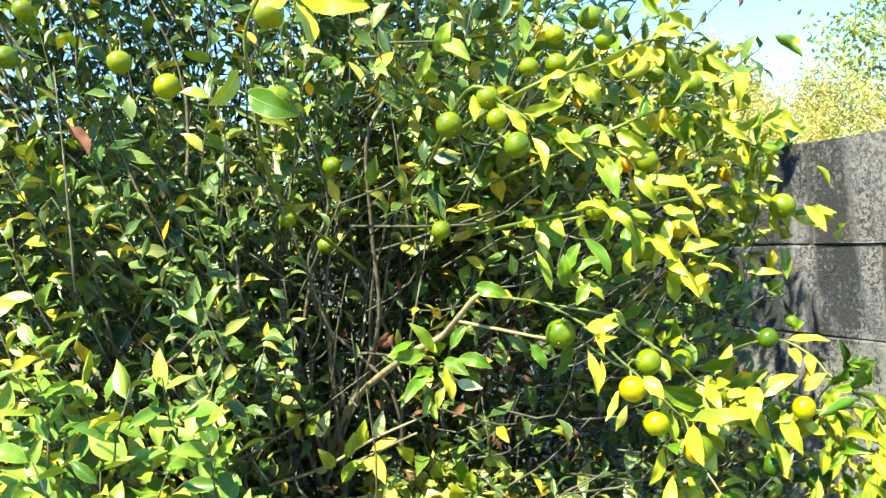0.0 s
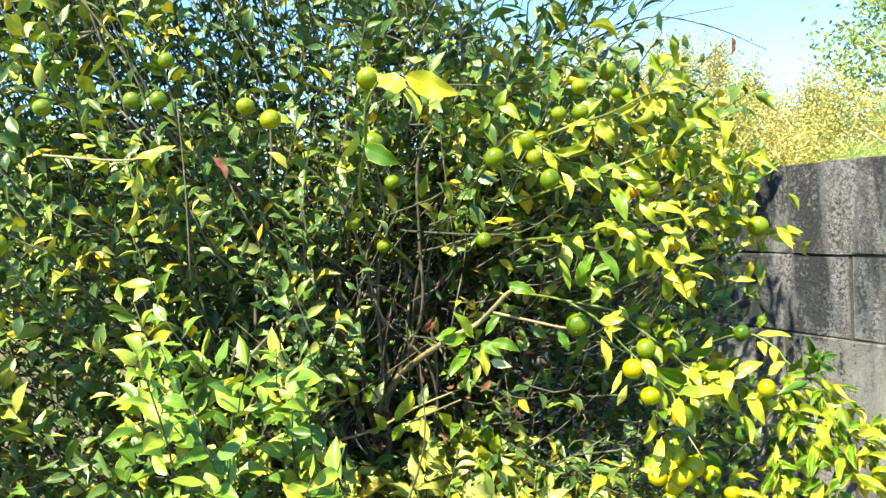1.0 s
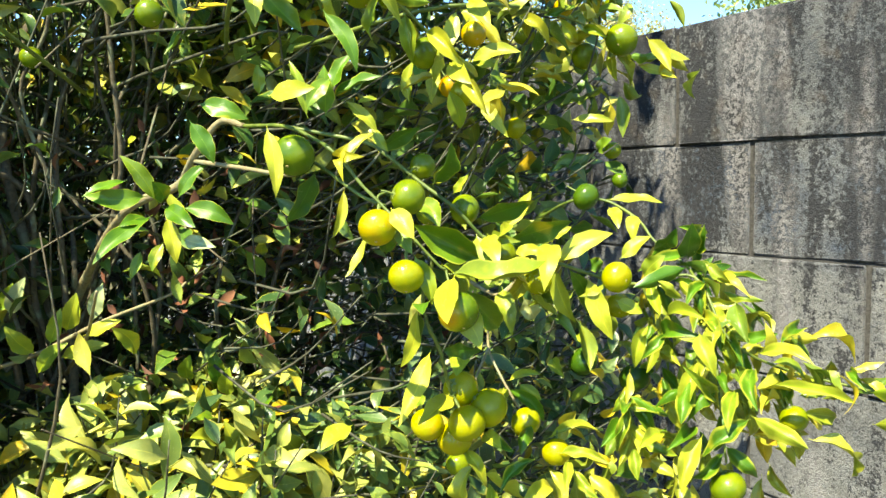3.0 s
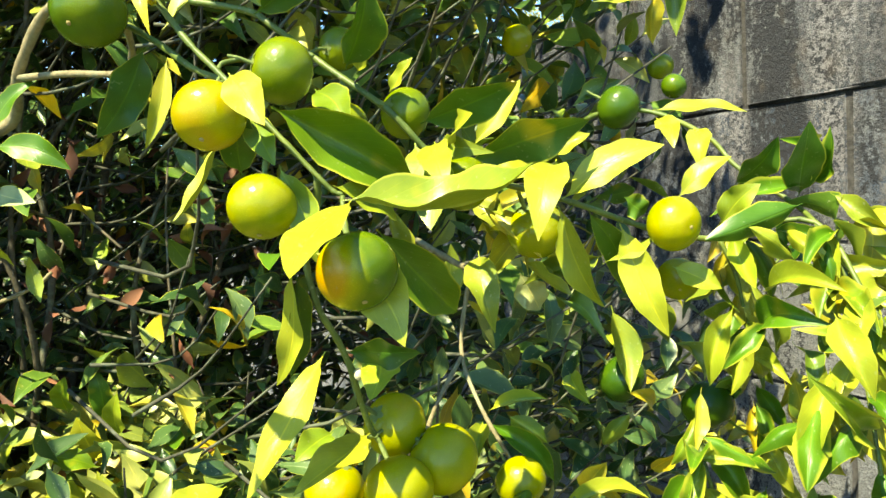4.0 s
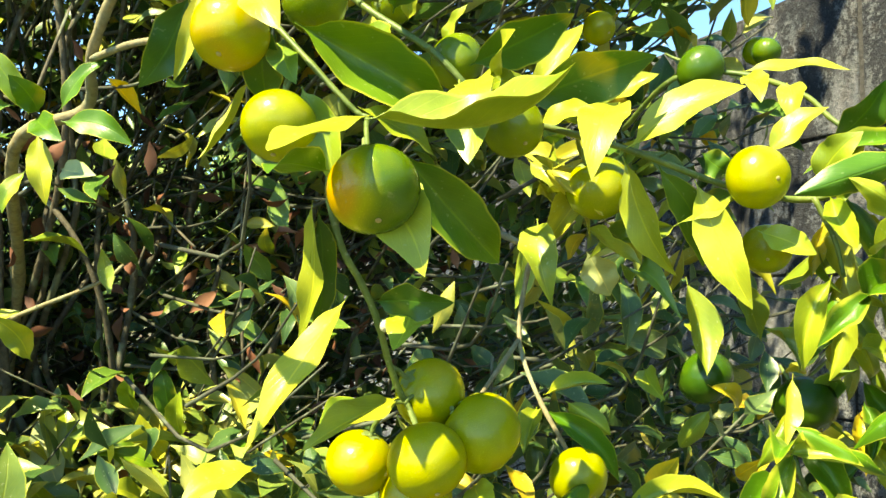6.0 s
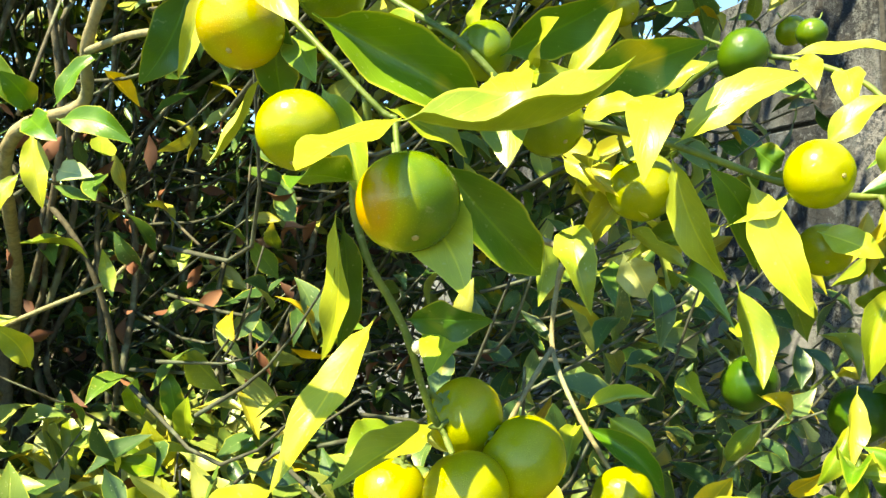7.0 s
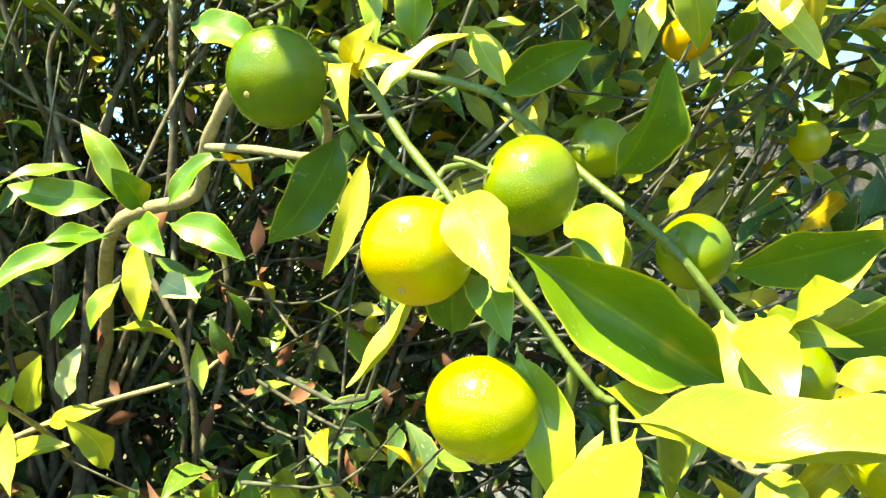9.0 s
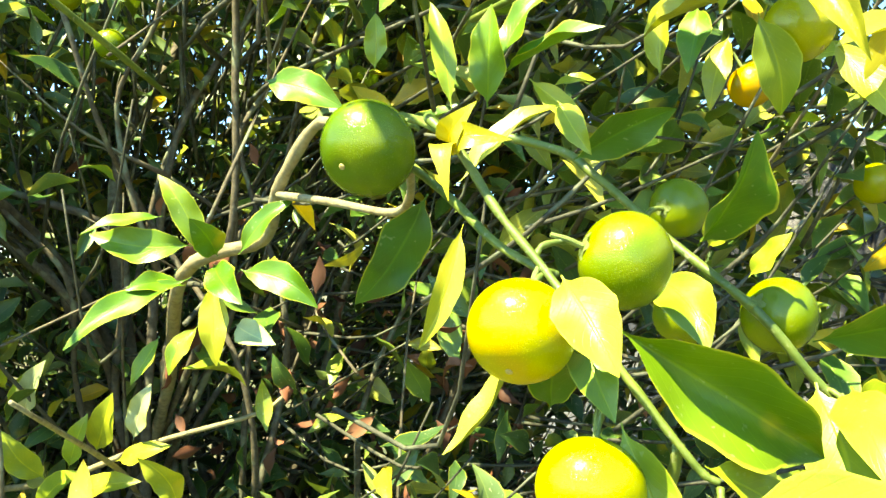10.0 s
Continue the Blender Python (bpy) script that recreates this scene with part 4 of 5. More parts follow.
# fruiting spray that hangs nearest: leaves
leaf((0.468, 1.042, 1.300), (0.474, 1.017, 1.277), 17, face=0.90, tone=2.3, curl=0.10, fold=0.30, twist=0)
leaf((0.485, 1.042, 1.287), (0.550, 1.039, 1.254), 31, tone=1.15, curl=0.02, fold=0.95, up=(-0.30, -0.94, -0.12))
leaf((0.475, 1.094, 1.277), (0.455, 1.098, 1.239), 13.8, face=0.30, tone=2.09, curl=-0.10, fold=0.60, twist=30)
leaf((0.454, 1.097, 1.316), (0.442, 1.097, 1.274), 9.2, face=0.40, tone=2.09, curl=0.10, fold=0.50, twist=-30)
leaf((0.453, 1.154, 1.332), (0.429, 1.165, 1.285), 23, tone=0.3, curl=0.05, fold=0.20, up=(0.02, -0.8, -0.6))
leaf((0.449, 1.092, 1.338), (0.455, 1.071, 1.342), 10.1, face=0.70, tone=2.9, curl=0.50, fold=0.30, twist=0)
leaf((0.448, 1.093, 1.338), (0.441, 1.073, 1.328), 8.3, face=0.70, tone=2.9, curl=0.60, fold=0.20, twist=0)
leaf((0.449, 1.097, 1.341), (0.446, 1.076, 1.349), 11.0, face=0.80, tone=2.8, curl=0.40, fold=0.30, twist=0)
leaf((0.455, 1.112, 1.332), (0.489, 1.107, 1.365), 13.8, face=0.20, tone=2.4, curl=0.10, fold=0.50, twist=0)
leaf((0.493, 1.122, 1.368), (0.502, 1.108, 1.347), 10.1, face=0.50, tone=1.8, curl=0.10, fold=0.40, twist=0)
leaf((0.506, 1.135, 1.349), (0.538, 1.114, 1.369), 18.4, tone=0.4, curl=0.00, fold=0.35, up=(-0.14, -0.79, -0.60))
leaf((0.545, 1.106, 1.317), (0.544, 1.068, 1.351), 25, tone=0.5, curl=0.12, fold=0.60, up=(0.11, -0.94, -0.31))
leaf((0.576, 1.120, 1.308), (0.584, 1.106, 1.326), 10.1, face=0.40, tone=2, curl=0.05, fold=0.50, twist=0)
leaf((0.479, 1.073, 1.260), (0.476, 1.050, 1.287), 16.6, tone=0.8, curl=0.00, fold=0.30, up=(-0.17, -0.88, -0.44))
leaf((0.483, 1.061, 1.286), (0.484, 1.038, 1.263), 13.8, face=0.70, tone=1.2, curl=0.10, fold=0.35, twist=0)
leaf((0.487, 1.040, 1.262), (0.497, 1.029, 1.221), 14.7, face=0.50, tone=1.6, curl=0.10, fold=0.40, twist=0)
leaf((0.507, 1.031, 1.253), (0.542, 1.038, 1.238), 14.7, face=0.40, tone=1.6, curl=0.10, fold=0.30, twist=0)
leaf((0.526, 1.101, 1.305), (0.529, 1.069, 1.282), 18.4, face=0.70, tone=1.4, curl=0.10, fold=0.30, twist=0)
leaf((0.557, 1.119, 1.318), (0.556, 1.104, 1.333), 11.0, face=0.60, tone=2.09, curl=0.10, fold=0.30, twist=0)
leaf((0.560, 1.058, 1.274), (0.551, 1.028, 1.233), 23.9, face=0.90, tone=1.5, curl=0.05, fold=0.15, twist=0)
leaf((0.567, 1.051, 1.274), (0.551, 1.013, 1.253), 17.5, face=0.90, tone=2.135, curl=0.15, fold=0.20, twist=0)
leaf((0.574, 1.044, 1.272), (0.562, 1.010, 1.283), 15.6, face=0.60, tone=2.09, curl=0.10, fold=0.30, twist=0)
leaf((0.573, 1.077, 1.286), (0.607, 1.038, 1.302), 23.0, tone=0.45, curl=0.00, fold=0.30, up=(-0.30, -0.73, -0.61))
leaf((0.603, 1.076, 1.274), (0.630, 1.070, 1.311), 12.9, face=0.70, tone=2.09, curl=0.10, fold=0.40, twist=0)
leaf((0.588, 1.056, 1.265), (0.640, 1.025, 1.283), 25.8, tone=0.4, curl=0.00, fold=0.30, up=(-0.31, -0.76, -0.58))
leaf((0.577, 1.060, 1.265), (0.579, 1.030, 1.269), 13.8, face=0.80, tone=1.6, curl=0.50, fold=0.30, twist=0)
leaf((0.507, 1.021, 1.246), (0.568, 0.969, 1.248), 28.5, tone=1.6, curl=-0.24, fold=0.80, up=(-0.28, -0.42, 0.86))
leaf((0.507, 1.011, 1.246), (0.460, 0.947, 1.221), 17.5, tone=2.3, curl=0.00, fold=0.12, up=(-0.2, -0.42, 0.88))
leaf((0.493, 1.018, 1.226), (0.466, 0.994, 1.224), 19, face=-1.20, tone=0.7, curl=0.15, fold=0.30, twist=0)
leaf((0.519, 1.015, 1.234), (0.570, 1.038, 1.192), 23.9, tone=1.1, curl=0.05, fold=0.7, up=(-0.27, -0.93, 0.02))
leaf((0.498, 1.031, 1.226), (0.519, 0.992, 1.189), 26.7, tone=2.1, curl=0.10, fold=0.25, up=(-0.29, -0.92, 0.25))
# one folded leaf as two: light strip for its sunlit half,
leaf((0.492, 1.044, 1.218), (0.492, 1.076, 1.162), 13.0, tone=2.1, curl=0.00, fold=0.30, up=(-0.75, -0.60, 0.20))
# and an added dark leaf, its colour standing in for the shaded half
leaf((0.495, 1.047, 1.216), (0.499, 1.074, 1.164), 13.0, tone=0.3, curl=0.04, fold=0.30, up=(0.35, -0.88, -0.25))
leaf((0.507, 1.049, 1.180), (0.462, 1.028, 1.129), 16, tone=2.5, curl=0.10, fold=0.30, up=(-0.4, -0.5, 0.77))
leaf((0.531, 1.059, 1.137), (0.485, 1.035, 1.127), 20.2, tone=2.4, curl=0.15, fold=0.30, up=(-0.40, -0.45, 0.80))
leaf((0.519, 1.054, 1.178), (0.546, 1.033, 1.176), 16.6, tone=0.3, curl=0.10, fold=0.30, up=(-0.27, -0.88, -0.45))
leaf((0.536, 1.055, 1.178), (0.520, 1.031, 1.160), 17.5, face=0.90, tone=1.8, curl=0.05, fold=0.20, twist=0)
leaf((0.528, 1.101, 1.129), (0.503, 1.087, 1.122), 16.6, face=0.80, tone=1.4, curl=0.10, fold=0.30, twist=0)
leaf((0.486, 1.163, 1.091), (0.447, 1.147, 1.080), 20.2, face=0.50, tone=2.09, curl=0.10, fold=0.30, twist=0)
leaf((0.562, 1.053, 1.099), (0.556, 1.020, 1.095), 14.7, face=0.80, tone=2.045, curl=0.10, fold=0.30, twist=0)
leaf((0.631, 1.041, 1.265), (0.596, 1.009, 1.232), 21.2, face=0.80, tone=2.18, curl=0.25, fold=0.25, twist=0)
leaf((0.636, 1.044, 1.245), (0.679, 1.015, 1.272), 19.3, face=0.60, tone=2.18, curl=0.10, fold=0.25, twist=0)
leaf((0.707, 1.035, 1.244), (0.731, 1.019, 1.266), 14.7, face=0.60, tone=2.18, curl=0.10, fold=0.30, twist=0)
leaf((0.637, 1.049, 1.242), (0.662, 1.045, 1.185), 16.6, face=0.60, tone=1.9, curl=0.10, fold=0.45, twist=20)
leaf((0.655, 1.047, 1.239), (0.686, 1.055, 1.190), 16.6, face=0.70, tone=1.1, curl=0.05, fold=0.30, twist=0)
leaf((0.670, 1.040, 1.231), (0.686, 1.022, 1.171), 19.3, face=0.70, tone=2.135, curl=0.05, fold=0.25, twist=0)
leaf((0.630, 1.047, 1.267), (0.646, 1.033, 1.278), 11.0, face=0.50, tone=2.18, curl=0.10, fold=0.40, twist=0)
leaf((0.680, 1.047, 1.245), (0.694, 1.045, 1.236), 14.7, face=0.70, tone=0.9, curl=0.10, fold=0.30, twist=0)
leaf((0.595, 1.052, 1.255), (0.611, 1.029, 1.259), 12.0, face=0.50, tone=2.135, curl=0.10, fold=0.30, twist=0)
leaf((0.739, 1.087, 1.299), (0.783, 1.052, 1.296), 13.8, face=0.12, tone=2, curl=0.05, fold=0.30, twist=0)
leaf((0.727, 1.071, 1.292), (0.715, 1.046, 1.273), 12.9, face=0.80, tone=2.09, curl=0.10, fold=0.30, twist=0)
leaf((0.740, 1.054, 1.285), (0.725, 1.036, 1.261), 13.8, face=0.80, tone=2.135, curl=0.30, fold=0.25, twist=0)
leaf((0.741, 1.026, 1.250), (0.742, 0.997, 1.272), 18.4, tone=0.5, curl=0.10, fold=0.30, up=(-0.38, -0.84, -0.40))
leaf((0.761, 1.001, 1.242), (0.738, 0.974, 1.277), 22.1, tone=0.35, curl=0.10, fold=0.15, up=(-0.38, -0.84, -0.40))
leaf((0.720, 1.018, 1.228), (0.725, 0.996, 1.249), 16.6, face=0.80, tone=1.5, curl=0.10, fold=0.30, twist=0)
leaf((0.745, 0.986, 1.238), (0.694, 1.002, 1.221), 17.5, tone=0.4, curl=0.10, fold=-0.60, up=(-0.40, -0.91, -0.09))
leaf((0.696, 1.029, 1.207), (0.710, 1.008, 1.196), 13.8, face=0.60, tone=2.03, curl=0.10, fold=0.30, twist=0)
leaf((0.665, 1.129, 1.201), (0.683, 1.133, 1.175), 21.2, face=0.80, tone=3.8, curl=0.10, fold=0.25, twist=0)
leaf((0.718, 1.008, 1.186), (0.704, 1.013, 1.144), 16.9, face=0.80, tone=1.8, curl=0.15, fold=1.10, twist=0)
leaf((0.726, 1.004, 1.175), (0.711, 1.005, 1.140), 11.9, face=0.70, tone=1.9, curl=0.10, fold=-0.90, twist=0)
leaf((0.729, 1.003, 1.172), (0.721, 0.960, 1.182), 20.3, face=0.80, tone=0.9, curl=0.30, fold=0.80, twist=0)
leaf((0.724, 0.994, 1.194), (0.717, 0.946, 1.200), 16.9, face=0.60, tone=1.8, curl=0.20, fold=0.95, twist=0)
leaf((0.728, 0.959, 1.159), (0.702, 0.953, 1.109), 18.6, face=0.60, tone=1.99, curl=0.25, fold=1.10, twist=0)
leaf((0.722, 0.962, 1.132), (0.692, 0.974, 1.122), 12.7, face=0.60, tone=0.9, curl=0.50, fold=-0.90, twist=0)
leaf((0.712, 0.945, 1.188), (0.705, 0.921, 1.155), 17.8, face=0.60, tone=1.99, curl=0.25, fold=0.80, twist=0)
leaf((0.689, 1.009, 1.110), (0.708, 0.985, 1.108), 14.4, face=0.40, tone=1.8, curl=0.10, fold=0.95, twist=0)
leaf((0.686, 1.010, 1.102), (0.654, 1.004, 1.082), 16.1, face=0.60, tone=0.9, curl=0.10, fold=1.10, twist=0)
leaf((0.692, 1.007, 1.096), (0.698, 0.986, 1.081), 14.4, face=0.50, tone=2.07, curl=0.10, fold=-0.90, twist=0)
leaf((0.706, 0.979, 1.091), (0.668, 0.970, 1.088), 16.1, face=0.60, tone=1.8, curl=0.10, fold=0.80, twist=0)
leaf((0.722, 0.961, 1.099), (0.679, 0.948, 1.093), 16.1, face=0.60, tone=0.9, curl=0.20, fold=0.95, twist=0)
leaf((0.618, 1.095, 1.128), (0.646, 1.077, 1.135), 12.0, face=0.30, tone=2.07, curl=0.10, fold=1.10, twist=0)
leaf((0.628, 1.090, 1.125), (0.646, 1.077, 1.109), 15.6, face=0.70, tone=1.61, curl=0.10, fold=-0.90, twist=0)
leaf((0.618, 1.095, 1.122), (0.652, 1.079, 1.085), 14.7, face=0.60, tone=0.9, curl=0.10, fold=0.80, twist=0)
leaf((0.615, 1.096, 1.122), (0.598, 1.078, 1.105), 13.8, face=0.70, tone=1.9, curl=0.10, fold=0.95, twist=0)
leaf((0.636, 1.059, 1.078), (0.681, 1.033, 1.084), 13.8, face=0.30, tone=2.03, curl=0.10, fold=1.10, twist=0)
leaf((0.628, 1.068, 1.091), (0.600, 1.049, 1.076), 15.6, face=0.70, tone=0.9, curl=0.30, fold=-0.90, twist=0)
leaf((0.704, 1.133, 1.133), (0.696, 1.103, 1.120), 14.7, face=0.80, tone=1.8, curl=0.10, fold=0.80, twist=0)
leaf((0.715, 1.107, 1.160), (0.708, 1.077, 1.149), 13.8, face=0.70, tone=1.71, curl=0.10, fold=0.95, twist=0)
# leaves of the outer right end
leaf((0.767, 0.975, 1.228), (0.781, 0.929, 1.230), 9.9, face=0.20, tone=0.9, curl=0.12, fold=1.10, twist=0, crimp=2.6, margin=0.9)
leaf((0.766, 0.967, 1.216), (0.778, 0.929, 1.212), 9.2, face=0.20, tone=1.42, curl=0.12, fold=-0.90, twist=0, crimp=2.6, margin=0.9)
leaf((0.770, 0.930, 1.165), (0.777, 0.880, 1.163), 15.6, face=0.50, tone=1.94, curl=0.12, fold=0.80, twist=0, crimp=2.6, margin=0.9)
leaf((0.776, 0.912, 1.174), (0.826, 0.927, 1.183), 15.6, face=0.90, tone=0.9, curl=0.20, fold=0.95, twist=0, crimp=2.6, margin=0.9)
leaf((0.755, 0.907, 1.144), (0.808, 0.858, 1.131), 14.9, face=0.40, tone=1.9, curl=0.12, fold=1.10, twist=0, crimp=2.6, margin=0.9)
leaf((0.730, 0.905, 1.121), (0.735, 0.856, 1.106), 18.5, face=0.70, tone=1.71, curl=0.12, fold=-0.90, twist=0, crimp=2.6, margin=0.9)
leaf((0.741, 0.913, 1.115), (0.702, 0.933, 1.085), 17.0, face=0.60, tone=0.9, curl=0.25, fold=0.80, twist=0, crimp=2.6, margin=0.9)
leaf((0.715, 0.942, 1.098), (0.686, 0.940, 1.053), 19.9, face=0.80, tone=2.03, curl=0.12, fold=0.95, twist=0, crimp=2.6, margin=0.9)
leaf((0.724, 0.940, 1.132), (0.680, 0.928, 1.163), 18.5, face=0.80, tone=1.33, curl=0.20, fold=1.10, twist=0, crimp=2.6, margin=0.9)
leaf((0.720, 0.959, 1.148), (0.684, 0.939, 1.115), 19.9, face=0.80, tone=0.9, curl=0.12, fold=-0.90, twist=0, crimp=2.6, margin=0.9)
leaf((0.741, 0.930, 1.136), (0.712, 0.913, 1.110), 15.6, face=0.80, tone=1.33, curl=0.20, fold=0.80, twist=0, crimp=2.6, margin=0.9)
leaf((0.754, 0.923, 1.155), (0.729, 0.898, 1.129), 17.0, face=0.80, tone=1, curl=0.20, fold=0.95, twist=0, crimp=2.6, margin=0.9)
leaf((0.760, 0.952, 1.175), (0.743, 0.926, 1.161), 12.8, face=0.80, tone=0.9, curl=0.40, fold=1.10, twist=0, crimp=2.6, margin=0.9)
leaf((0.756, 0.955, 1.180), (0.747, 0.923, 1.181), 12.8, face=0.60, tone=1.52, curl=0.20, fold=-0.90, twist=0, crimp=2.6, margin=0.9)
leaf((0.749, 0.975, 1.193), (0.736, 0.941, 1.179), 15.6, face=0.70, tone=1.33, curl=0.30, fold=0.80, twist=0, crimp=2.6, margin=0.9)
leaf((0.755, 0.974, 1.224), (0.724, 0.969, 1.207), 12.8, face=0.70, tone=0.9, curl=0.20, fold=0.95, twist=0, crimp=2.6, margin=0.9)
leaf((0.754, 1.006, 1.232), (0.720, 1.010, 1.213), 12.8, face=0.60, tone=1.33, curl=0.20, fold=1.10, twist=0, crimp=2.6, margin=0.9)
leaf((0.737, 0.984, 1.209), (0.710, 0.987, 1.227), 12.1, face=0.70, tone=1.71, curl=0.20, fold=-0.90, twist=0, crimp=2.6, margin=0.9)
leaf((0.722, 0.990, 1.179), (0.698, 0.998, 1.157), 12.8, face=0.80, tone=0.9, curl=0.20, fold=0.80, twist=0, crimp=2.6, margin=0.9)
leaf((0.746, 0.959, 1.165), (0.712, 0.959, 1.180), 14.3, face=0.70, tone=1.52, curl=0.35, fold=0.95, twist=0, crimp=2.6, margin=0.9)
leaf((0.690, 1.004, 1.112), (0.668, 0.999, 1.076), 14.3, face=0.80, tone=1.3, curl=0.30, fold=1.10, twist=0, crimp=2.6, margin=0.9)
leaf((0.688, 1.006, 1.123), (0.722, 0.983, 1.104), 11.4, face=0.40, tone=0.9, curl=0.20, fold=-0.90, twist=0, crimp=2.6, margin=0.9)
leaf((0.695, 0.998, 1.087), (0.715, 0.969, 1.072), 12.8, face=0.60, tone=1.42, curl=0.10, fold=0.80, twist=0, crimp=2.6, margin=0.9)
leaf((0.690, 1.000, 1.076), (0.682, 0.986, 1.050), 14.3, face=0.80, tone=1.42, curl=0.10, fold=0.95, twist=0, crimp=2.6, margin=0.9)
leaf((0.837, 0.887, 1.148), (0.822, 0.862, 1.138), 12.1, face=0.90, tone=0.9, curl=0.20, fold=1.10, twist=0, crimp=2.6, margin=0.9)
leaf((0.840, 0.868, 1.132), (0.822, 0.829, 1.141), 15.6, face=0.50, tone=1.3, curl=0.12, fold=-0.90, twist=0, crimp=2.6, margin=0.9)
leaf((0.630, 1.036, 1.072), (0.654, 0.992, 1.070), 12.1, face=0.40, tone=1.8, curl=0.10, fold=0.80, twist=0, crimp=2.6, margin=0.9)
leaf((0.615, 1.046, 1.068), (0.577, 1.051, 1.040), 12.8, face=0.70, tone=0.9, curl=0.10, fold=0.95, twist=0, crimp=2.6, margin=0.9)
leaf((0.631, 1.021, 1.069), (0.612, 1.003, 1.050), 12.1, face=0.80, tone=1.9, curl=0.10, fold=1.10, twist=0, crimp=2.6, margin=0.9)
leaf((0.632, 1.019, 1.061), (0.639, 0.990, 1.043), 13.5, face=0.70, tone=1.42, curl=0.10, fold=-0.90, twist=0, crimp=2.6, margin=0.9)
leaf((0.595, 1.089, 1.081), (0.600, 1.060, 1.072), 11.4, face=0.70, tone=0.9, curl=0.10, fold=0.80, twist=0, crimp=2.6, margin=0.9)
leaf((0.799, 1.011, 1.261), (0.758, 1.007, 1.274), 13.5, face=0.70, tone=1, curl=0.10, fold=0.95, twist=0, crimp=2.6, margin=0.9)
leaf((0.768, 0.998, 1.248), (0.756, 0.978, 1.276), 13.5, face=0.90, tone=0.7, curl=0.10, fold=1.10, twist=0, crimp=2.6, margin=0.9)
leaf((0.751, 1.039, 1.243), (0.753, 1.012, 1.261), 12.1, face=0.80, tone=0.9, curl=0.10, fold=-0.90, twist=0, crimp=2.6, margin=0.9)
leaf((0.768, 0.998, 1.248), (0.713, 1.016, 1.237), 12.8, face=0.50, tone=1, curl=0.20, fold=0.80, twist=0, crimp=2.6, margin=0.9)
# leaf cluster on the pale side branch
leaf((0.349, 1.355, 1.310), (0.288, 1.359, 1.313), 22.1, face=0.80, tone=1.12, curl=0.10, fold=0.30, twist=0)
leaf((0.330, 1.359, 1.327), (0.285, 1.349, 1.313), 12.0, face=0.40, tone=1.01, curl=0.10, fold=0.30, twist=0)
leaf((0.351, 1.345, 1.291), (0.287, 1.321, 1.248), 18.4, face=0.50, tone=0.84, curl=0.10, fold=0.30, twist=0)
leaf((0.364, 1.342, 1.290), (0.370, 1.332, 1.240), 17.5, face=0.80, tone=2.18, curl=0.10, fold=0.30, twist=0)
leaf((0.379, 1.338, 1.298), (0.424, 1.309, 1.280), 20.2, face=0.70, tone=0.84, curl=0.10, fold=0.30, twist=0)
leaf((0.377, 1.348, 1.307), (0.407, 1.339, 1.344), 14.7, face=0.60, tone=0.84, curl=0.10, fold=0.30, twist=0)
leaf((0.358, 1.353, 1.304), (0.324, 1.359, 1.353), 17.5, face=0.70, tone=1.26, curl=0.10, fold=0.30, twist=0)
leaf((0.365, 1.351, 1.305), (0.349, 1.326, 1.324), 20.2, face=0.70, tone=1, curl=0.10, fold=0.30, twist=0)
leaf((0.363, 1.342, 1.300), (0.381, 1.299, 1.280), 20.2, face=0.80, tone=0.8, curl=0.10, fold=0.30, twist=0)
leaf((0.348, 1.346, 1.286), (0.316, 1.334, 1.282), 14.7, face=0.50, tone=1.01, curl=0.10, fold=0.30, twist=0)
leaf((0.358, 1.334, 1.263), (0.344, 1.329, 1.234), 12.9, face=0.60, tone=1.19, curl=0.10, fold=0.30, twist=0)
leaf((0.379, 1.339, 1.265), (0.401, 1.302, 1.258), 16.6, face=0.80, tone=4, curl=0.10, fold=0.30, twist=0)
leaf((0.337, 1.340, 1.255), (0.323, 1.334, 1.227), 11.0, face=0.50, tone=1.33, curl=0.10, fold=0.30, twist=0)
leaf((0.336, 1.376, 1.363), (0.340, 1.358, 1.371), 11.0, face=0.50, tone=2, curl=0.10, fold=0.30, twist=0)
leaf((0.384, 1.280, 1.400), (0.424, 1.251, 1.385), 21.2, face=0.60, tone=0.91, curl=0.10, fold=0.30, twist=0)
# leaf tuft above the spray
leaf((0.493, 1.221, 1.386), (0.487, 1.209, 1.434), 20.2, face=0.50, tone=1.1, curl=0.10, fold=0.35, twist=0)
leaf((0.496, 1.219, 1.406), (0.516, 1.212, 1.448), 18.4, face=0.20, tone=1, curl=0.10, fold=0.35, twist=0)
leaf((0.498, 1.219, 1.403), (0.538, 1.188, 1.425), 21.2, face=0.00, tone=0.8, curl=0.05, fold=0.60, twist=0)
leaf((0.441, 1.263, 1.408), (0.438, 1.261, 1.439), 12.9, face=0.60, tone=1.5, curl=0.10, fold=0.35, twist=0)
leaf((0.476, 1.225, 1.384), (0.462, 1.235, 1.441), 12.0, face=0.50, tone=1.4, curl=0.10, fold=0.35, twist=0)
leaf((0.512, 1.216, 1.402), (0.538, 1.196, 1.369), 12.0, face=0.50, tone=2.045, curl=0.10, fold=0.35, twist=0)
leaf((0.523, 1.214, 1.399), (0.544, 1.208, 1.405), 8.3, face=0.30, tone=1.9, curl=0.10, fold=0.35, twist=0)
leaf((0.556, 1.165, 1.395), (0.559, 1.162, 1.437), 13.8, face=0.10, tone=1.8, curl=0.10, fold=0.60, twist=0)
leaf((0.615, 1.240, 1.463), (0.603, 1.227, 1.421), 18.4, face=0.40, tone=1, curl=0.10, fold=0.35, twist=0)
leaf((0.556, 1.093, 1.402), (0.572, 1.099, 1.367), 16.6, face=0.30, tone=1.5, curl=0.10, fold=0.50, twist=0)
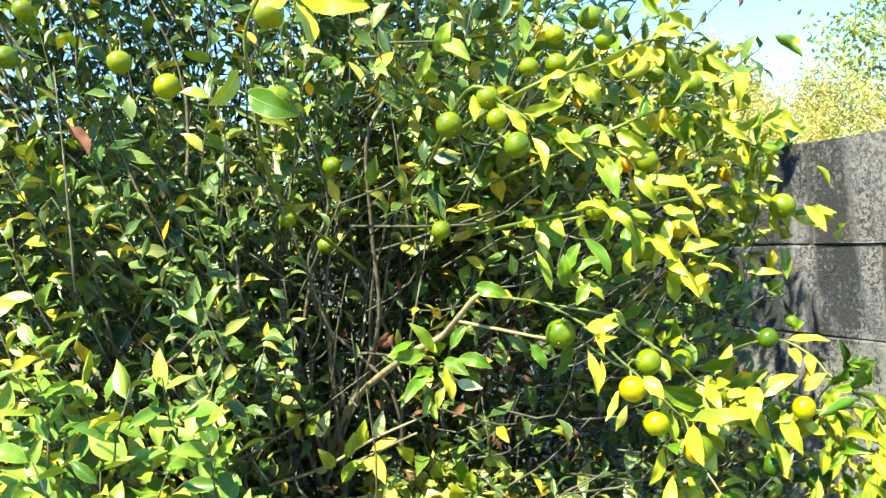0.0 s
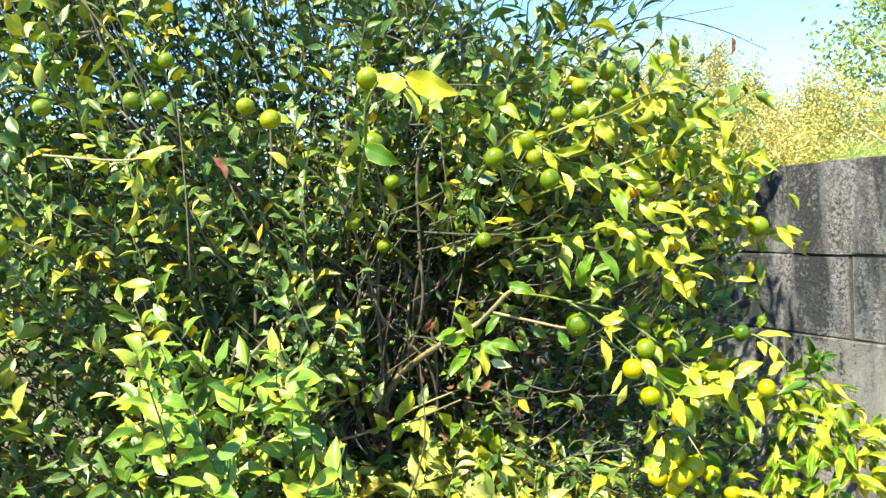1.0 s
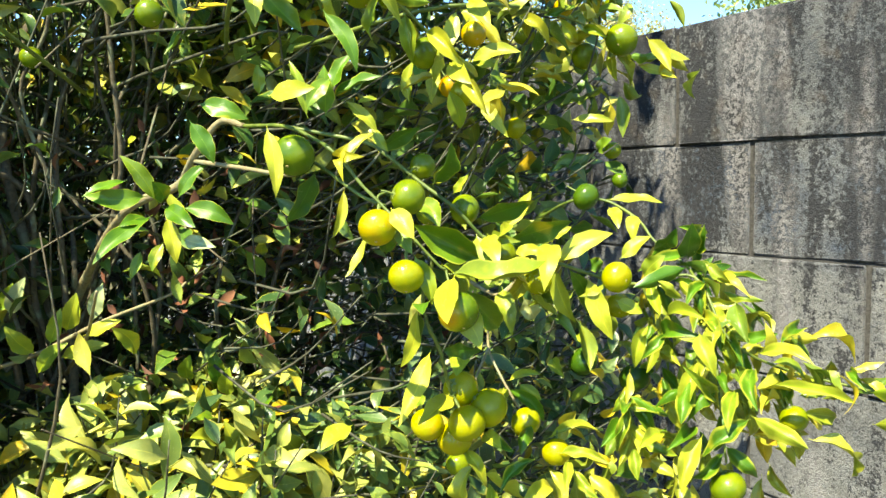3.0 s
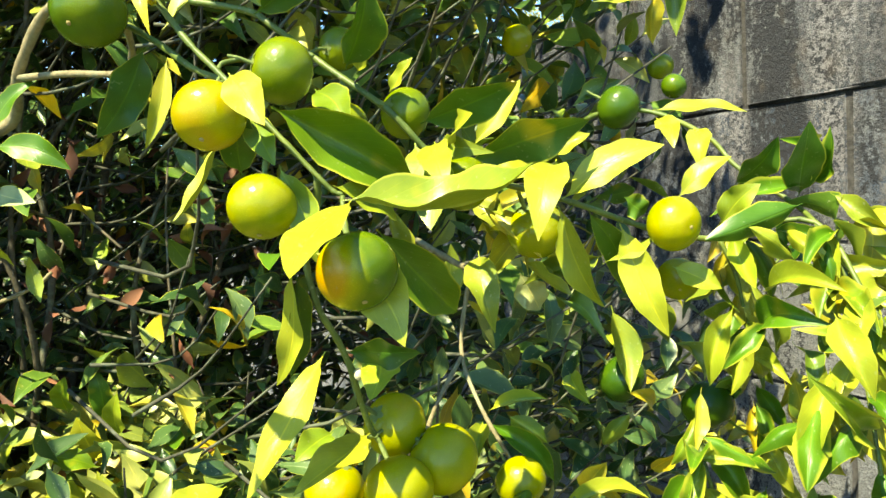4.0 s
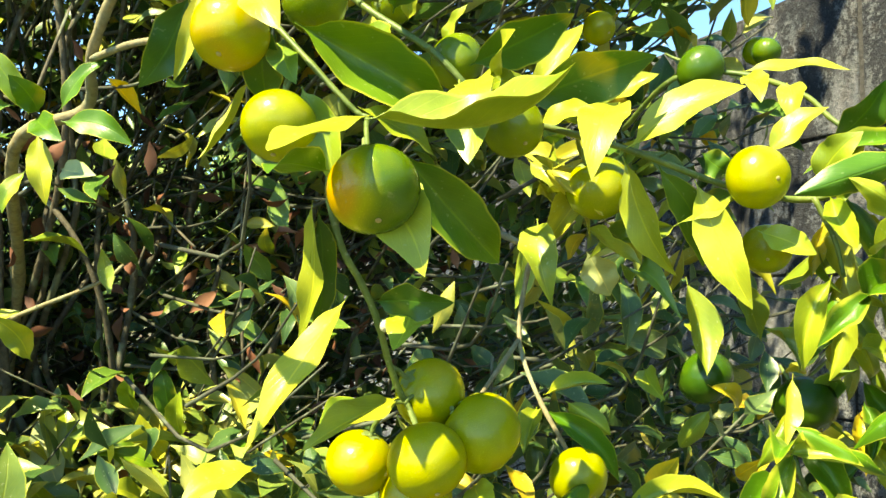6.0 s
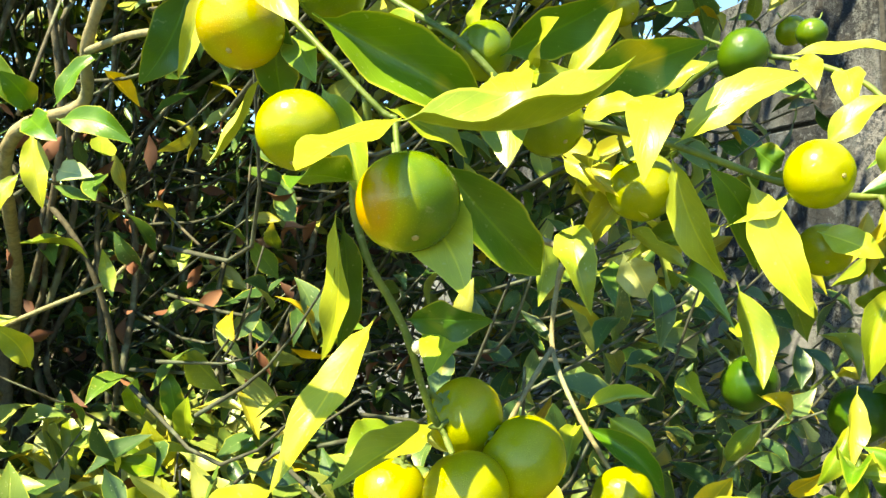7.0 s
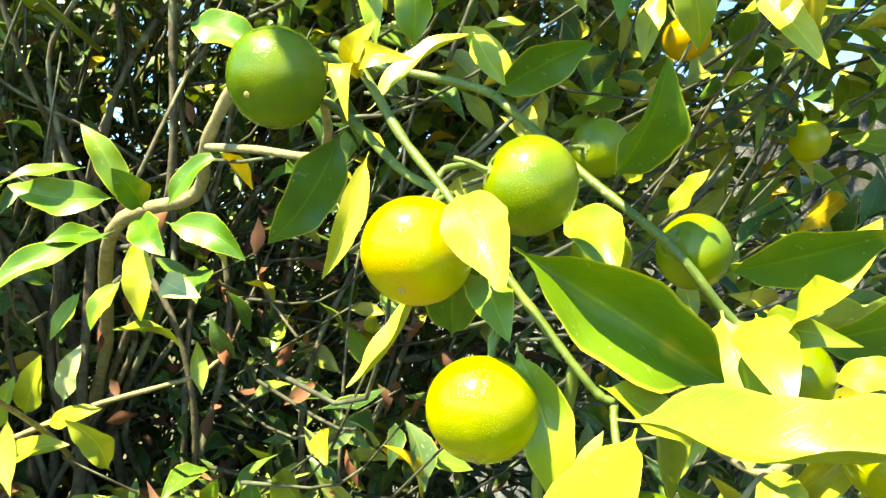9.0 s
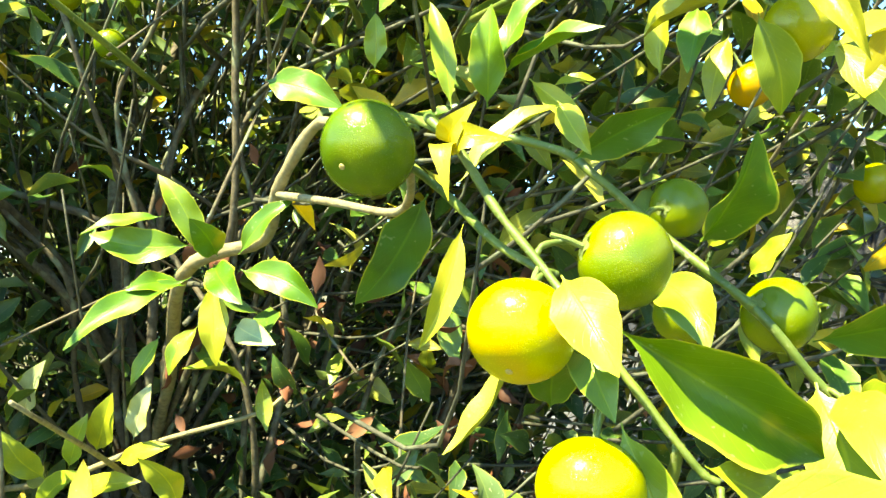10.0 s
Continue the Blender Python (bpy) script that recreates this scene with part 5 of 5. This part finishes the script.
leaf((0.639, 1.246, 1.452), (0.626, 1.241, 1.406), 15.6, face=0.50, tone=2.09, curl=0.10, fold=0.35, twist=0)
leaf((0.706, 1.271, 1.455), (0.722, 1.239, 1.452), 14.7, face=0.40, tone=1.8, curl=0.10, fold=0.35, twist=0)
# sprouts low in the open side
leaf((0.364, 1.543, 0.997), (0.344, 1.553, 1.069), 27.6, face=0.60, tone=4, curl=0.12, fold=0.30, twist=0)
leaf((0.372, 1.540, 1.023), (0.364, 1.555, 1.074), 20.2, face=0.60, tone=1.8, curl=0.12, fold=0.30, twist=0)
leaf((0.379, 1.526, 0.999), (0.400, 1.486, 1.030), 22.1, face=0.60, tone=4, curl=0.12, fold=0.30, twist=0)
leaf((0.446, 1.485, 1.026), (0.392, 1.482, 1.046), 23.9, face=0.40, tone=1.2, curl=0.12, fold=0.30, twist=0)
leaf((0.447, 1.507, 1.027), (0.430, 1.484, 1.071), 29.4, face=0.70, tone=2.405, curl=0.12, fold=0.30, twist=0)
leaf((0.427, 1.538, 1.066), (0.422, 1.510, 1.104), 22.1, face=0.60, tone=1.4, curl=0.12, fold=0.30, twist=0)
leaf((0.456, 1.504, 1.061), (0.446, 1.496, 1.113), 22.1, face=0.50, tone=0.8, curl=0.12, fold=0.30, twist=0)
leaf((0.465, 1.499, 1.048), (0.461, 1.473, 1.090), 22.1, face=0.60, tone=1.6, curl=0.12, fold=0.30, twist=0)
leaf((0.440, 1.466, 0.996), (0.403, 1.432, 1.025), 23.9, face=0.50, tone=1.9, curl=0.12, fold=0.30, twist=0)
leaf((0.470, 1.431, 0.987), (0.440, 1.423, 1.038), 25.8, face=0.50, tone=2, curl=0.12, fold=0.30, twist=0)
leaf((0.355, 1.525, 0.977), (0.331, 1.491, 1.028), 25.8, face=0.40, tone=1.5, curl=0.12, fold=0.30, twist=0)
leaf((0.517, 1.366, 0.994), (0.481, 1.344, 1.040), 25.8, face=0.50, tone=1.9, curl=0.12, fold=0.30, twist=0)
leaf((0.503, 1.504, 1.026), (0.539, 1.485, 1.046), 22.1, face=0.40, tone=0.9, curl=0.12, fold=0.30, twist=0)
# dark sprout beside the wall
stem('branch', [(1.00, 1.50, 0.95), (1.08, 1.36, 1.10), (1.107, 1.290, 1.185)], 2.0, 1.2, GREEN_STEM)
for way in ((-0.028, -0.01, 0.048), (0.012, -0.02, 0.030), (0.042, -0.012, 0.024), (0.050, -0.025, 0.008), (-0.030, -0.02, 0.022), (0.035, -0.03, -0.018), (0.0, -0.03, -0.032)):
    foot = Vector((1.107, 1.290, 1.185)) + Vector((0.0, 0.0, rng.uniform(-0.012, 0.014)))
    leaf(tuple(foot), tuple(foot + Vector(way)), 15, face=0.7, tone=rng.uniform(0.0, 0.5), curl=0.12, fold=0.4)
# pale shoots low on the open side
leaf((0.224, 1.520, 1.175), (0.240, 1.493, 1.220), 20.2, face=0.70, tone=4, curl=0.10, fold=0.30, twist=0)
leaf((0.281, 1.508, 1.151), (0.291, 1.483, 1.199), 22.1, face=0.80, tone=1.9, curl=0.10, fold=0.30, twist=0)
leaf((0.309, 1.491, 1.164), (0.318, 1.476, 1.209), 18.4, face=0.60, tone=4, curl=0.10, fold=0.30, twist=0)
leaf((0.270, 1.491, 1.125), (0.319, 1.459, 1.143), 19.3, face=0.50, tone=2.045, curl=0.10, fold=0.30, twist=0)
leaf((0.247, 1.507, 1.130), (0.218, 1.490, 1.168), 21.2, face=0.70, tone=1.8, curl=0.10, fold=0.30, twist=0)
leaf((0.263, 1.503, 1.139), (0.274, 1.488, 1.183), 17.5, face=0.60, tone=1.6, curl=0.10, fold=0.30, twist=0)
leaf((0.350, 1.453, 1.125), (0.320, 1.433, 1.163), 21.2, face=0.70, tone=2.09, curl=0.10, fold=0.30, twist=0)
leaf((0.246, 1.488, 1.110), (0.277, 1.468, 1.146), 20.2, face=0.60, tone=1.5, curl=0.10, fold=0.30, twist=0)
leaf((0.298, 1.494, 1.148), (0.337, 1.474, 1.166), 17.5, face=0.50, tone=2.135, curl=0.10, fold=0.30, twist=0)
leaf((0.204, 1.544, 1.191), (0.185, 1.527, 1.223), 20.2, face=0.70, tone=1.7, curl=0.10, fold=0.30, twist=0)
leaf((0.210, 1.533, 1.179), (0.229, 1.519, 1.213), 18.4, face=0.70, tone=1.3, curl=0.10, fold=0.30, twist=0)
# long thin leaves in the left foreground
leaf((-0.202, 0.984, 1.594), (-0.217, 0.976, 1.516), 11.0, face=0.80, tone=2.6, curl=0.10, fold=0.40, twist=0, crimp=4.0, margin=0.5)
leaf((-0.204, 1.018, 1.598), (-0.162, 0.999, 1.612), 11.0, face=0.40, tone=2.18, curl=0.10, fold=0.20, twist=0)
leaf((0.049, 0.959, 1.685), (0.065, 0.907, 1.658), 22.1, face=0.80, tone=2.27, curl=0.10, fold=0.20, twist=0)
leaf((0.076, 0.945, 1.680), (0.117, 0.892, 1.651), 27.6, face=0.70, tone=2.36, curl=0.10, fold=0.20, twist=0)
leaf((0.078, 0.944, 1.669), (0.081, 0.919, 1.628), 18.4, face=0.70, tone=2, curl=0.10, fold=0.20, twist=0)
leaf((0.043, 1.003, 1.627), (0.012, 0.975, 1.593), 20.2, face=0.80, tone=2, curl=0.10, fold=0.20, twist=0)
leaf((0.042, 1.003, 1.609), (0.080, 0.973, 1.584), 22.1, face=0.80, tone=0.6, curl=0.10, fold=0.20, twist=0)
# yellowed and light leaves along the upper right sprays
leaf((0.408, 1.090, 1.587), (0.424, 1.059, 1.543), 15.6, face=0.60, tone=2.225, curl=0.10, fold=0.30, twist=0)
leaf((0.384, 1.101, 1.577), (0.383, 1.078, 1.535), 12.5, face=0.70, tone=2.18, curl=0.10, fold=0.30, twist=0)
leaf((0.399, 1.095, 1.602), (0.416, 1.066, 1.623), 11.7, face=0.60, tone=2.18, curl=0.10, fold=0.30, twist=0)
leaf((0.470, 1.096, 1.558), (0.474, 1.069, 1.499), 21.9, face=0.90, tone=1.2, curl=0.10, fold=0.30, twist=0)
leaf((0.533, 1.098, 1.524), (0.574, 1.056, 1.506), 14.1, face=0.40, tone=2.18, curl=0.10, fold=0.30, twist=0)
leaf((0.584, 1.102, 1.485), (0.585, 1.069, 1.456), 17.2, face=0.70, tone=2.225, curl=0.10, fold=0.30, twist=0)
leaf((0.570, 1.099, 1.474), (0.549, 1.096, 1.427), 14.9, face=0.80, tone=2.18, curl=0.10, fold=0.30, twist=0)
leaf((0.581, 1.098, 1.428), (0.612, 1.061, 1.435), 14.9, face=0.50, tone=2.18, curl=0.10, fold=0.30, twist=0)
leaf((0.559, 1.096, 1.426), (0.556, 1.058, 1.404), 17.2, face=0.80, tone=2.225, curl=0.10, fold=0.30, twist=0)
leaf((0.590, 1.098, 1.399), (0.603, 1.068, 1.359), 12.5, face=0.60, tone=2.09, curl=0.10, fold=0.30, twist=0)
leaf((0.377, 1.096, 1.472), (0.374, 1.074, 1.439), 14.1, face=0.80, tone=2.315, curl=0.10, fold=0.30, twist=0)
leaf((0.437, 1.092, 1.460), (0.455, 1.070, 1.409), 14.1, face=0.50, tone=1, curl=0.10, fold=0.30, twist=0)
leaf((0.441, 1.090, 1.406), (0.419, 1.089, 1.381), 14.1, face=0.60, tone=1.2, curl=0.10, fold=0.30, twist=0)
leaf((0.306, 1.011, 1.362), (0.319, 1.003, 1.334), 12.5, face=0.80, tone=0.6, curl=0.10, fold=0.30, twist=0)
leaf((0.345, 0.971, 1.375), (0.363, 0.941, 1.379), 14.1, face=0.50, tone=2.18, curl=0.10, fold=0.30, twist=0)
leaf((0.340, 0.961, 1.356), (0.340, 0.949, 1.312), 10.9, face=0.70, tone=2.18, curl=0.10, fold=0.30, twist=0)
leaf((0.726, 1.165, 1.687), (0.748, 1.132, 1.691), 12.5, face=0.30, tone=2.18, curl=0.10, fold=0.30, twist=0)
leaf((0.653, 1.136, 1.657), (0.679, 1.101, 1.639), 12.5, face=0.50, tone=2.135, curl=0.10, fold=0.30, twist=0)
leaf((0.684, 1.138, 1.683), (0.710, 1.114, 1.653), 14.1, face=0.60, tone=1.6, curl=0.10, fold=0.30, twist=0)
leaf((0.637, 1.142, 1.738), (0.643, 1.129, 1.765), 11.7, face=0.70, tone=2.18, curl=0.10, fold=0.30, twist=0)
leaf((0.595, 1.133, 1.710), (0.624, 1.107, 1.698), 13.3, face=0.50, tone=2.09, curl=0.10, fold=0.30, twist=0)
leaf((0.707, 1.156, 1.607), (0.737, 1.118, 1.563), 13.3, face=0.60, tone=1.9, curl=0.10, fold=0.30, twist=0)
leaf((0.834, 1.179, 1.551), (0.872, 1.141, 1.583), 15.6, face=0.70, tone=0.6, curl=0.10, fold=0.30, twist=0)
leaf((0.836, 1.179, 1.569), (0.851, 1.163, 1.628), 14.9, face=0.80, tone=0.6, curl=0.10, fold=0.30, twist=0)
leaf((0.808, 1.177, 1.561), (0.813, 1.166, 1.615), 10.9, face=0.70, tone=1, curl=0.10, fold=0.30, twist=0)
leaf((0.876, 1.182, 1.454), (0.905, 1.145, 1.437), 12.5, face=0.50, tone=2.18, curl=0.10, fold=0.30, twist=0)
leaf((0.880, 1.182, 1.458), (0.897, 1.152, 1.466), 10.9, face=0.60, tone=2.135, curl=0.10, fold=0.30, twist=0)
leaf((0.756, 1.161, 1.385), (0.785, 1.125, 1.383), 11.7, face=0.40, tone=2, curl=0.10, fold=0.30, twist=0)
leaf((0.608, 0.957, 1.341), (0.605, 0.939, 1.350), 11.7, face=0.60, tone=1.2, curl=0.10, fold=0.30, twist=0)
leaf((0.243, 1.032, 1.662), (0.259, 1.001, 1.638), 14.9, face=0.60, tone=1.4, curl=0.10, fold=0.30, twist=0)
leaf((0.239, 1.033, 1.649), (0.252, 1.018, 1.679), 14.9, face=0.60, tone=1.3, curl=0.10, fold=0.30, twist=0)
leaf((0.234, 1.036, 1.656), (0.219, 1.042, 1.627), 13.3, face=0.70, tone=1.6, curl=0.10, fold=0.30, twist=0)
leaf((0.372, 1.090, 1.577), (0.354, 1.100, 1.608), 13.3, face=0.70, tone=2.135, curl=0.10, fold=0.30, twist=0)

# the closely leaved outer sprays
clothe([(0.719, 1.019, 1.221), (0.751, 0.983, 1.228), (0.749, 0.943, 1.177), (0.796, 0.920, 1.148)], 15, (0.028, 0.042), (0.5, 2.2), 41, droop=0.6)
clothe([(0.751, 0.983, 1.228), (0.753, 0.965, 1.194), (0.739, 0.946, 1.138), (0.731, 0.930, 1.073)], 17, (0.028, 0.042), (0.5, 2.2), 42, droop=0.6)
clothe([(0.771, 1.051, 1.193), (0.764, 1.036, 1.139), (0.755, 1.020, 1.075)], 14, (0.028, 0.042), (0.5, 2.2), 43, droop=0.6)
clothe([(0.721, 1.038, 1.125), (0.696, 1.011, 1.109), (0.701, 1.003, 1.079)], 5, (0.03, 0.045), (0.8, 2.2), 44, droop=0.6)
clothe([(0.383, 1.147, 1.479), (0.419, 1.103, 1.486), (0.484, 1.102, 1.489), (0.540, 1.101, 1.452), (0.588, 1.100, 1.415)], 18, (0.034, 0.055), (1.0, 2.5), 45)
clothe([(0.335, 1.154, 1.637), (0.364, 1.116, 1.613), (0.409, 1.093, 1.576), (0.498, 1.101, 1.558), (0.535, 1.100, 1.524)], 18, (0.034, 0.055), (1.0, 2.5), 46)
clothe([(0.410, 1.158, 1.637), (0.502, 1.136, 1.665), (0.600, 1.140, 1.699), (0.719, 1.164, 1.683)], 16, (0.036, 0.058), (1.0, 2.5), 47)
clothe([(0.527, 1.149, 1.585), (0.643, 1.147, 1.616), (0.758, 1.174, 1.580), (0.834, 1.179, 1.551)], 16, (0.036, 0.058), (0.8, 2.4), 48)
clothe([(0.597, 1.155, 1.490), (0.769, 1.179, 1.498), (0.872, 1.183, 1.459)], 14, (0.034, 0.055), (0.8, 2.4), 49)
clothe([(0.600, 1.140, 1.707), (0.631, 1.142, 1.742), (0.648, 1.141, 1.763)], 8, (0.034, 0.05), (1.0, 2.5), 50)

clothe([(0.548, 1.068, 1.085), (0.585, 1.052, 1.030), (0.635, 1.030, 0.995), (0.690, 1.000, 0.965)], 18, (0.036, 0.054), (1.5, 2.4), 53, droop=0.5)

crowd = []
crowd += along([(0.383, 1.147, 1.479), (0.419, 1.103, 1.486), (0.484, 1.102, 1.489), (0.540, 1.101, 1.452), (0.588, 1.100, 1.415)], 26, (0.034, 0.055), 71, 0.03)
crowd += along([(0.335, 1.154, 1.637), (0.364, 1.116, 1.613), (0.409, 1.093, 1.576), (0.498, 1.101, 1.558), (0.586, 1.105, 1.481)], 38, (0.034, 0.055), 72, 0.035)
crowd += along([(0.410, 1.158, 1.637), (0.502, 1.136, 1.665), (0.600, 1.140, 1.699), (0.746, 1.167, 1.683)], 36, (0.036, 0.058), 73, 0.045)
crowd += along([(0.527, 1.149, 1.585), (0.643, 1.147, 1.616), (0.758, 1.174, 1.580), (0.849, 1.180, 1.560)], 36, (0.036, 0.058), 74, 0.045)
crowd += along([(0.597, 1.155, 1.490), (0.769, 1.179, 1.498), (0.872, 1.183, 1.459)], 30, (0.034, 0.055), 75, 0.04)
crowd += along([(0.775, 1.077, 1.177), (0.792, 1.047, 1.133), (0.794, 1.026, 1.079), (0.790, 1.008, 1.021)], 64, (0.028, 0.048), 77, 0.035)
crowd += along([(0.773, 1.038, 1.228), (0.783, 0.984, 1.189), (0.791, 0.952, 1.145), (0.806, 0.926, 1.127)], 44, (0.028, 0.046), 78, 0.028)
crowd += along([(0.740, 1.010, 1.222), (0.760, 0.975, 1.200), (0.790, 0.925, 1.150), (0.835, 0.875, 1.135)], 40, (0.030, 0.050), 80, 0.022)
crowd += along([(0.696, 1.085, 1.069), (0.706, 1.047, 1.043), (0.709, 1.012, 1.009)], 42, (0.03, 0.048), 79, 0.03)
crowd += along([(0.585, 1.115, 1.262), (0.640, 1.085, 1.240), (0.700, 1.060, 1.215)], 20, (0.034, 0.052), 81, 0.018)
crowd = [l for l in crowd if l[0][0] > 0.56 or np.linalg.norm(l[0] - CLEAR) > 0.62]
v, uv = leaf_points(*zip(*crowd), 12, 2, 0.10, 0.03)
crowd_ob = link_mesh("spray_leaves", v, leaf_faces(len(crowd), 12, 2), SPRAY_LEAF, uv)
tagged(child(crowd_ob, bush, "crinkled yellow-green leaves crowding the outer sprays"), kind="stuff")


# ---- trees and thicket beyond the wall ----
def far_tree(name, label, category, x, y, height, crown, count, size, material, seed, low=0.25, needles=False, spire=False):
    g = np.random.default_rng(seed)
    tree = tagged(new(name), label, category, "trees beyond the wall")
    tree.location = (x, y, 0)
    v, f = tube([(0, 0, -0.1), (0.05, 0.03, height * 0.35), (-0.04, 0.05, height * 0.7), (0.02, 0, height * (0.8 if spire else 0.97))], (0.012 if spire else 0.035) * height ** 0.8, 0.004, 8, 0.05, g)
    child_part = link_mesh("trunk", v, f, PALE_WOOD)
    child_part.parent = tree
    limbs, tips = [], []
    for k in range(26):
        z = height * g.uniform(low, 0.95)
        a = g.uniform(0, 6.28)
        reach = crown * g.uniform(0.5, 1.0) * (1.0 if z < height * 0.6 else (1.15 - z / height) * 2.2)
        d = np.array([math.cos(a), math.sin(a), g.uniform(0.2, 0.8)])
        p0 = np.array([0, 0, z])
        limbs.append(([p0, p0 + d * reach * 0.5, p0 + d * reach + [0, 0, 0.1]], 0.03, 0.006, 5))
        for h in range(5):
            tips.append(p0 + d * reach * g.uniform(0.45, 1.05) + g.normal(0, 0.12 * crown, 3))
    if not spire:
        ob = tubes_mesh("limb_frame", limbs, PALE_WOOD, g)
        ob.parent = tree
    tips = np.array(tips)
    c = tips[g.integers(0, len(tips), count)] + g.normal(0, 0.13 * crown, (count, 3))
    c[:, 2] = np.clip(c[:, 2], 0.05, height * 1.05)
    if needles:
        c = c[g.integers(0, count // 45, count)]
    if spire:
        u = g.uniform(0.02, 1.0, 90) ** 0.8
        a = g.uniform(0, 6.28, 90)
        r = crown * (1.02 - u) ** 0.7 * np.sqrt(g.uniform(0.05, 1, 90))
        clump = np.stack([r * np.cos(a), r * np.sin(a), u * height], 1)
        pick = g.integers(0, 90, count)
        c = clump[pick] + g.normal(0, 1, (count, 3)) * np.array([0.09, 0.09, 0.17])
        c[:, 2] = np.maximum(c[:, 2], 0.03)
    d = unit(g.normal(0, 1, (count, 3)) + (np.array([0, 0, 0.9]) if needles else np.array([-0.2, -0.2, 0.2])))
    ll = g.uniform(0.7, 1.3, count) * size
    side = unit(np.cross(d, g.normal(0, 1, (count, 3)))) * (ll * (0.012 if needles else 0.27))[:, None]
    mid = c + d * (ll * 0.45)[:, None]
    v = np.stack([c, mid + side, c + d * ll[:, None], mid - side], 1).reshape(-1, 3)
    crown_ob = link_mesh("crown", v, np.arange(count * 4).reshape(-1, 4), material)
    crown_ob.parent = tree
    return tree


def beyond(azimuth, distance):
    """A place so far off, by its bearing from the north."""
    return -0.1 + distance * math.sin(radians(azimuth)), 0.3 + distance * math.cos(radians(azimuth))


for k, (az, dist, tall) in enumerate([(30, 10, 2.9), (33, 9, 2.7), (36, 10, 3.2), (38.5, 9, 2.9), (40.5, 11, 3.4), (42.5, 9.5, 3.0), (44.5, 10.5, 3.1), (46.5, 9.5, 2.7), (48.5, 10.5, 2.6), (50.5, 9.5, 2.6), (57, 9, 2.8)]):
    far_tree("thicket_tree", "slender tree with thin golden-green foliage", "tree", *beyond(az, dist), tall * 1.05, 0.66, 17000, 0.036, GOLD_FAR, 60 + k, 0.08, spire=True)
for k in range(14):
    far_tree("thicket_shrub", "low golden scrub beyond the wall", "shrub", *beyond(29 + 2.1 * k, 6.6 + (k * 0.37) % 1.3), 1.85 + (k * 0.29) % 0.4, 0.85, 15000, 0.028, GOLD_FAR if k % 3 else STRAW_FAR, 120 + k, 0.05, spire=True)
for k, (az, dist, tall) in enumerate([(57.5, 8.5, 3.9), (60, 8, 4.2), (62.5, 8.5, 4.6), (66, 8, 4.2)]):
    far_tree("broadleaf_tree", "leafy green tree beyond the wall", "tree", *beyond(az, dist), tall, 0.95, 15000, 0.062, GREEN_FAR, 80 + k, 0.15)
for k, (az, dist, tall) in enumerate([(57.5, 6.5, 2.15), (61.5, 5.2, 2.8), (65, 5.4, 3.2)]):
    far_tree("pine_tree", "young pine with long light green needles", "pine tree", *beyond(az, dist), tall, 0.75, 16000, 0.17, NEEDLE_FAR, 90 + k, 0.15, True)
for k in range(7):
    far_tree("broadleaf_tree", "distant green tree behind the bush", "tree", *beyond(-35 + 9 * k, 15 + (k % 2) * 2), 2.6 + 0.5 * (k % 3), 1.5, 9000, 0.16, GREEN_FAR, 100 + k, 0.1)


# ---- block wall ----
WALL_X, TOP, PITCH_Y = 1.338, 1.592, 0.40
JOINTS = [-0.015, 0.18, 0.375, 0.575, 0.775, 0.985, 1.185, 1.38, TOP + 0.008]


def block_mesh(length, height, depth, seed):
    """A hollow block's face with worn, rounded edges."""
    g = np.random.default_rng(seed)
    bm = bmesh.new()
    bmesh.ops.create_cube(bm, size=1.0)
    for v in bm.verts:
        v.co = Vector((v.co.x * depth, v.co.y * length, v.co.z * height))
    bmesh.ops.subdivide_edges(bm, edges=[e for e in bm.edges if abs(e.verts[0].co.y - e.verts[1].co.y) > 0.1], cuts=5)
    bmesh.ops.bevel(bm, geom=[e for e in bm.edges if e.calc_face_angle(0) > 0.5], offset=0.0028, segments=2, affect="EDGES", profile=0.6)
    for v in bm.verts:
        v.co += Vector(g.normal(0, 0.0009, 3))
    me = bpy.data.meshes.new("block")
    bm.to_mesh(me)
    bm.free()
    me.materials.append(BLOCK)
    return me


def wall():
    core = link_mesh("wall_east", [(x, y, z) for x in (WALL_X + 0.005, WALL_X + 0.115) for y in (-2.6, 5.4) for z in (-0.1, TOP - 0.01)],
                     [(0, 1, 3, 2), (4, 6, 7, 5), (0, 4, 5, 1), (2, 3, 7, 6), (0, 2, 6, 4), (1, 5, 7, 3)], MORTAR, smooth=False)
    tagged(core, "weathered grey concrete block wall with dark algae stains", "wall", kind="structure")
    g = np.random.default_rng(5)
    shared = {}
    for c in range(len(JOINTS) - 1):
        h = JOINTS[c + 1] - JOINTS[c] - 0.005
        first = 1.375 if c % 2 == 0 else 1.14 if c == 7 else 1.165
        y = first - 10 * PITCH_Y
        while y < 5.4:
            kind = (round(h, 3), int(g.integers(0, 3)))
            if kind not in shared:
                shared[kind] = block_mesh(PITCH_Y - 0.011, h, 0.12, len(shared))
            ob = new("block", shared[kind])
            ob.location = (WALL_X + 0.06 + g.normal(0, 0.0012), y + PITCH_Y / 2, JOINTS[c] + 0.0025 + h / 2)
            ob.rotation_euler = (0, 0, g.normal(0, 0.002))
            ob.parent = core
            y += PITCH_Y


wall()
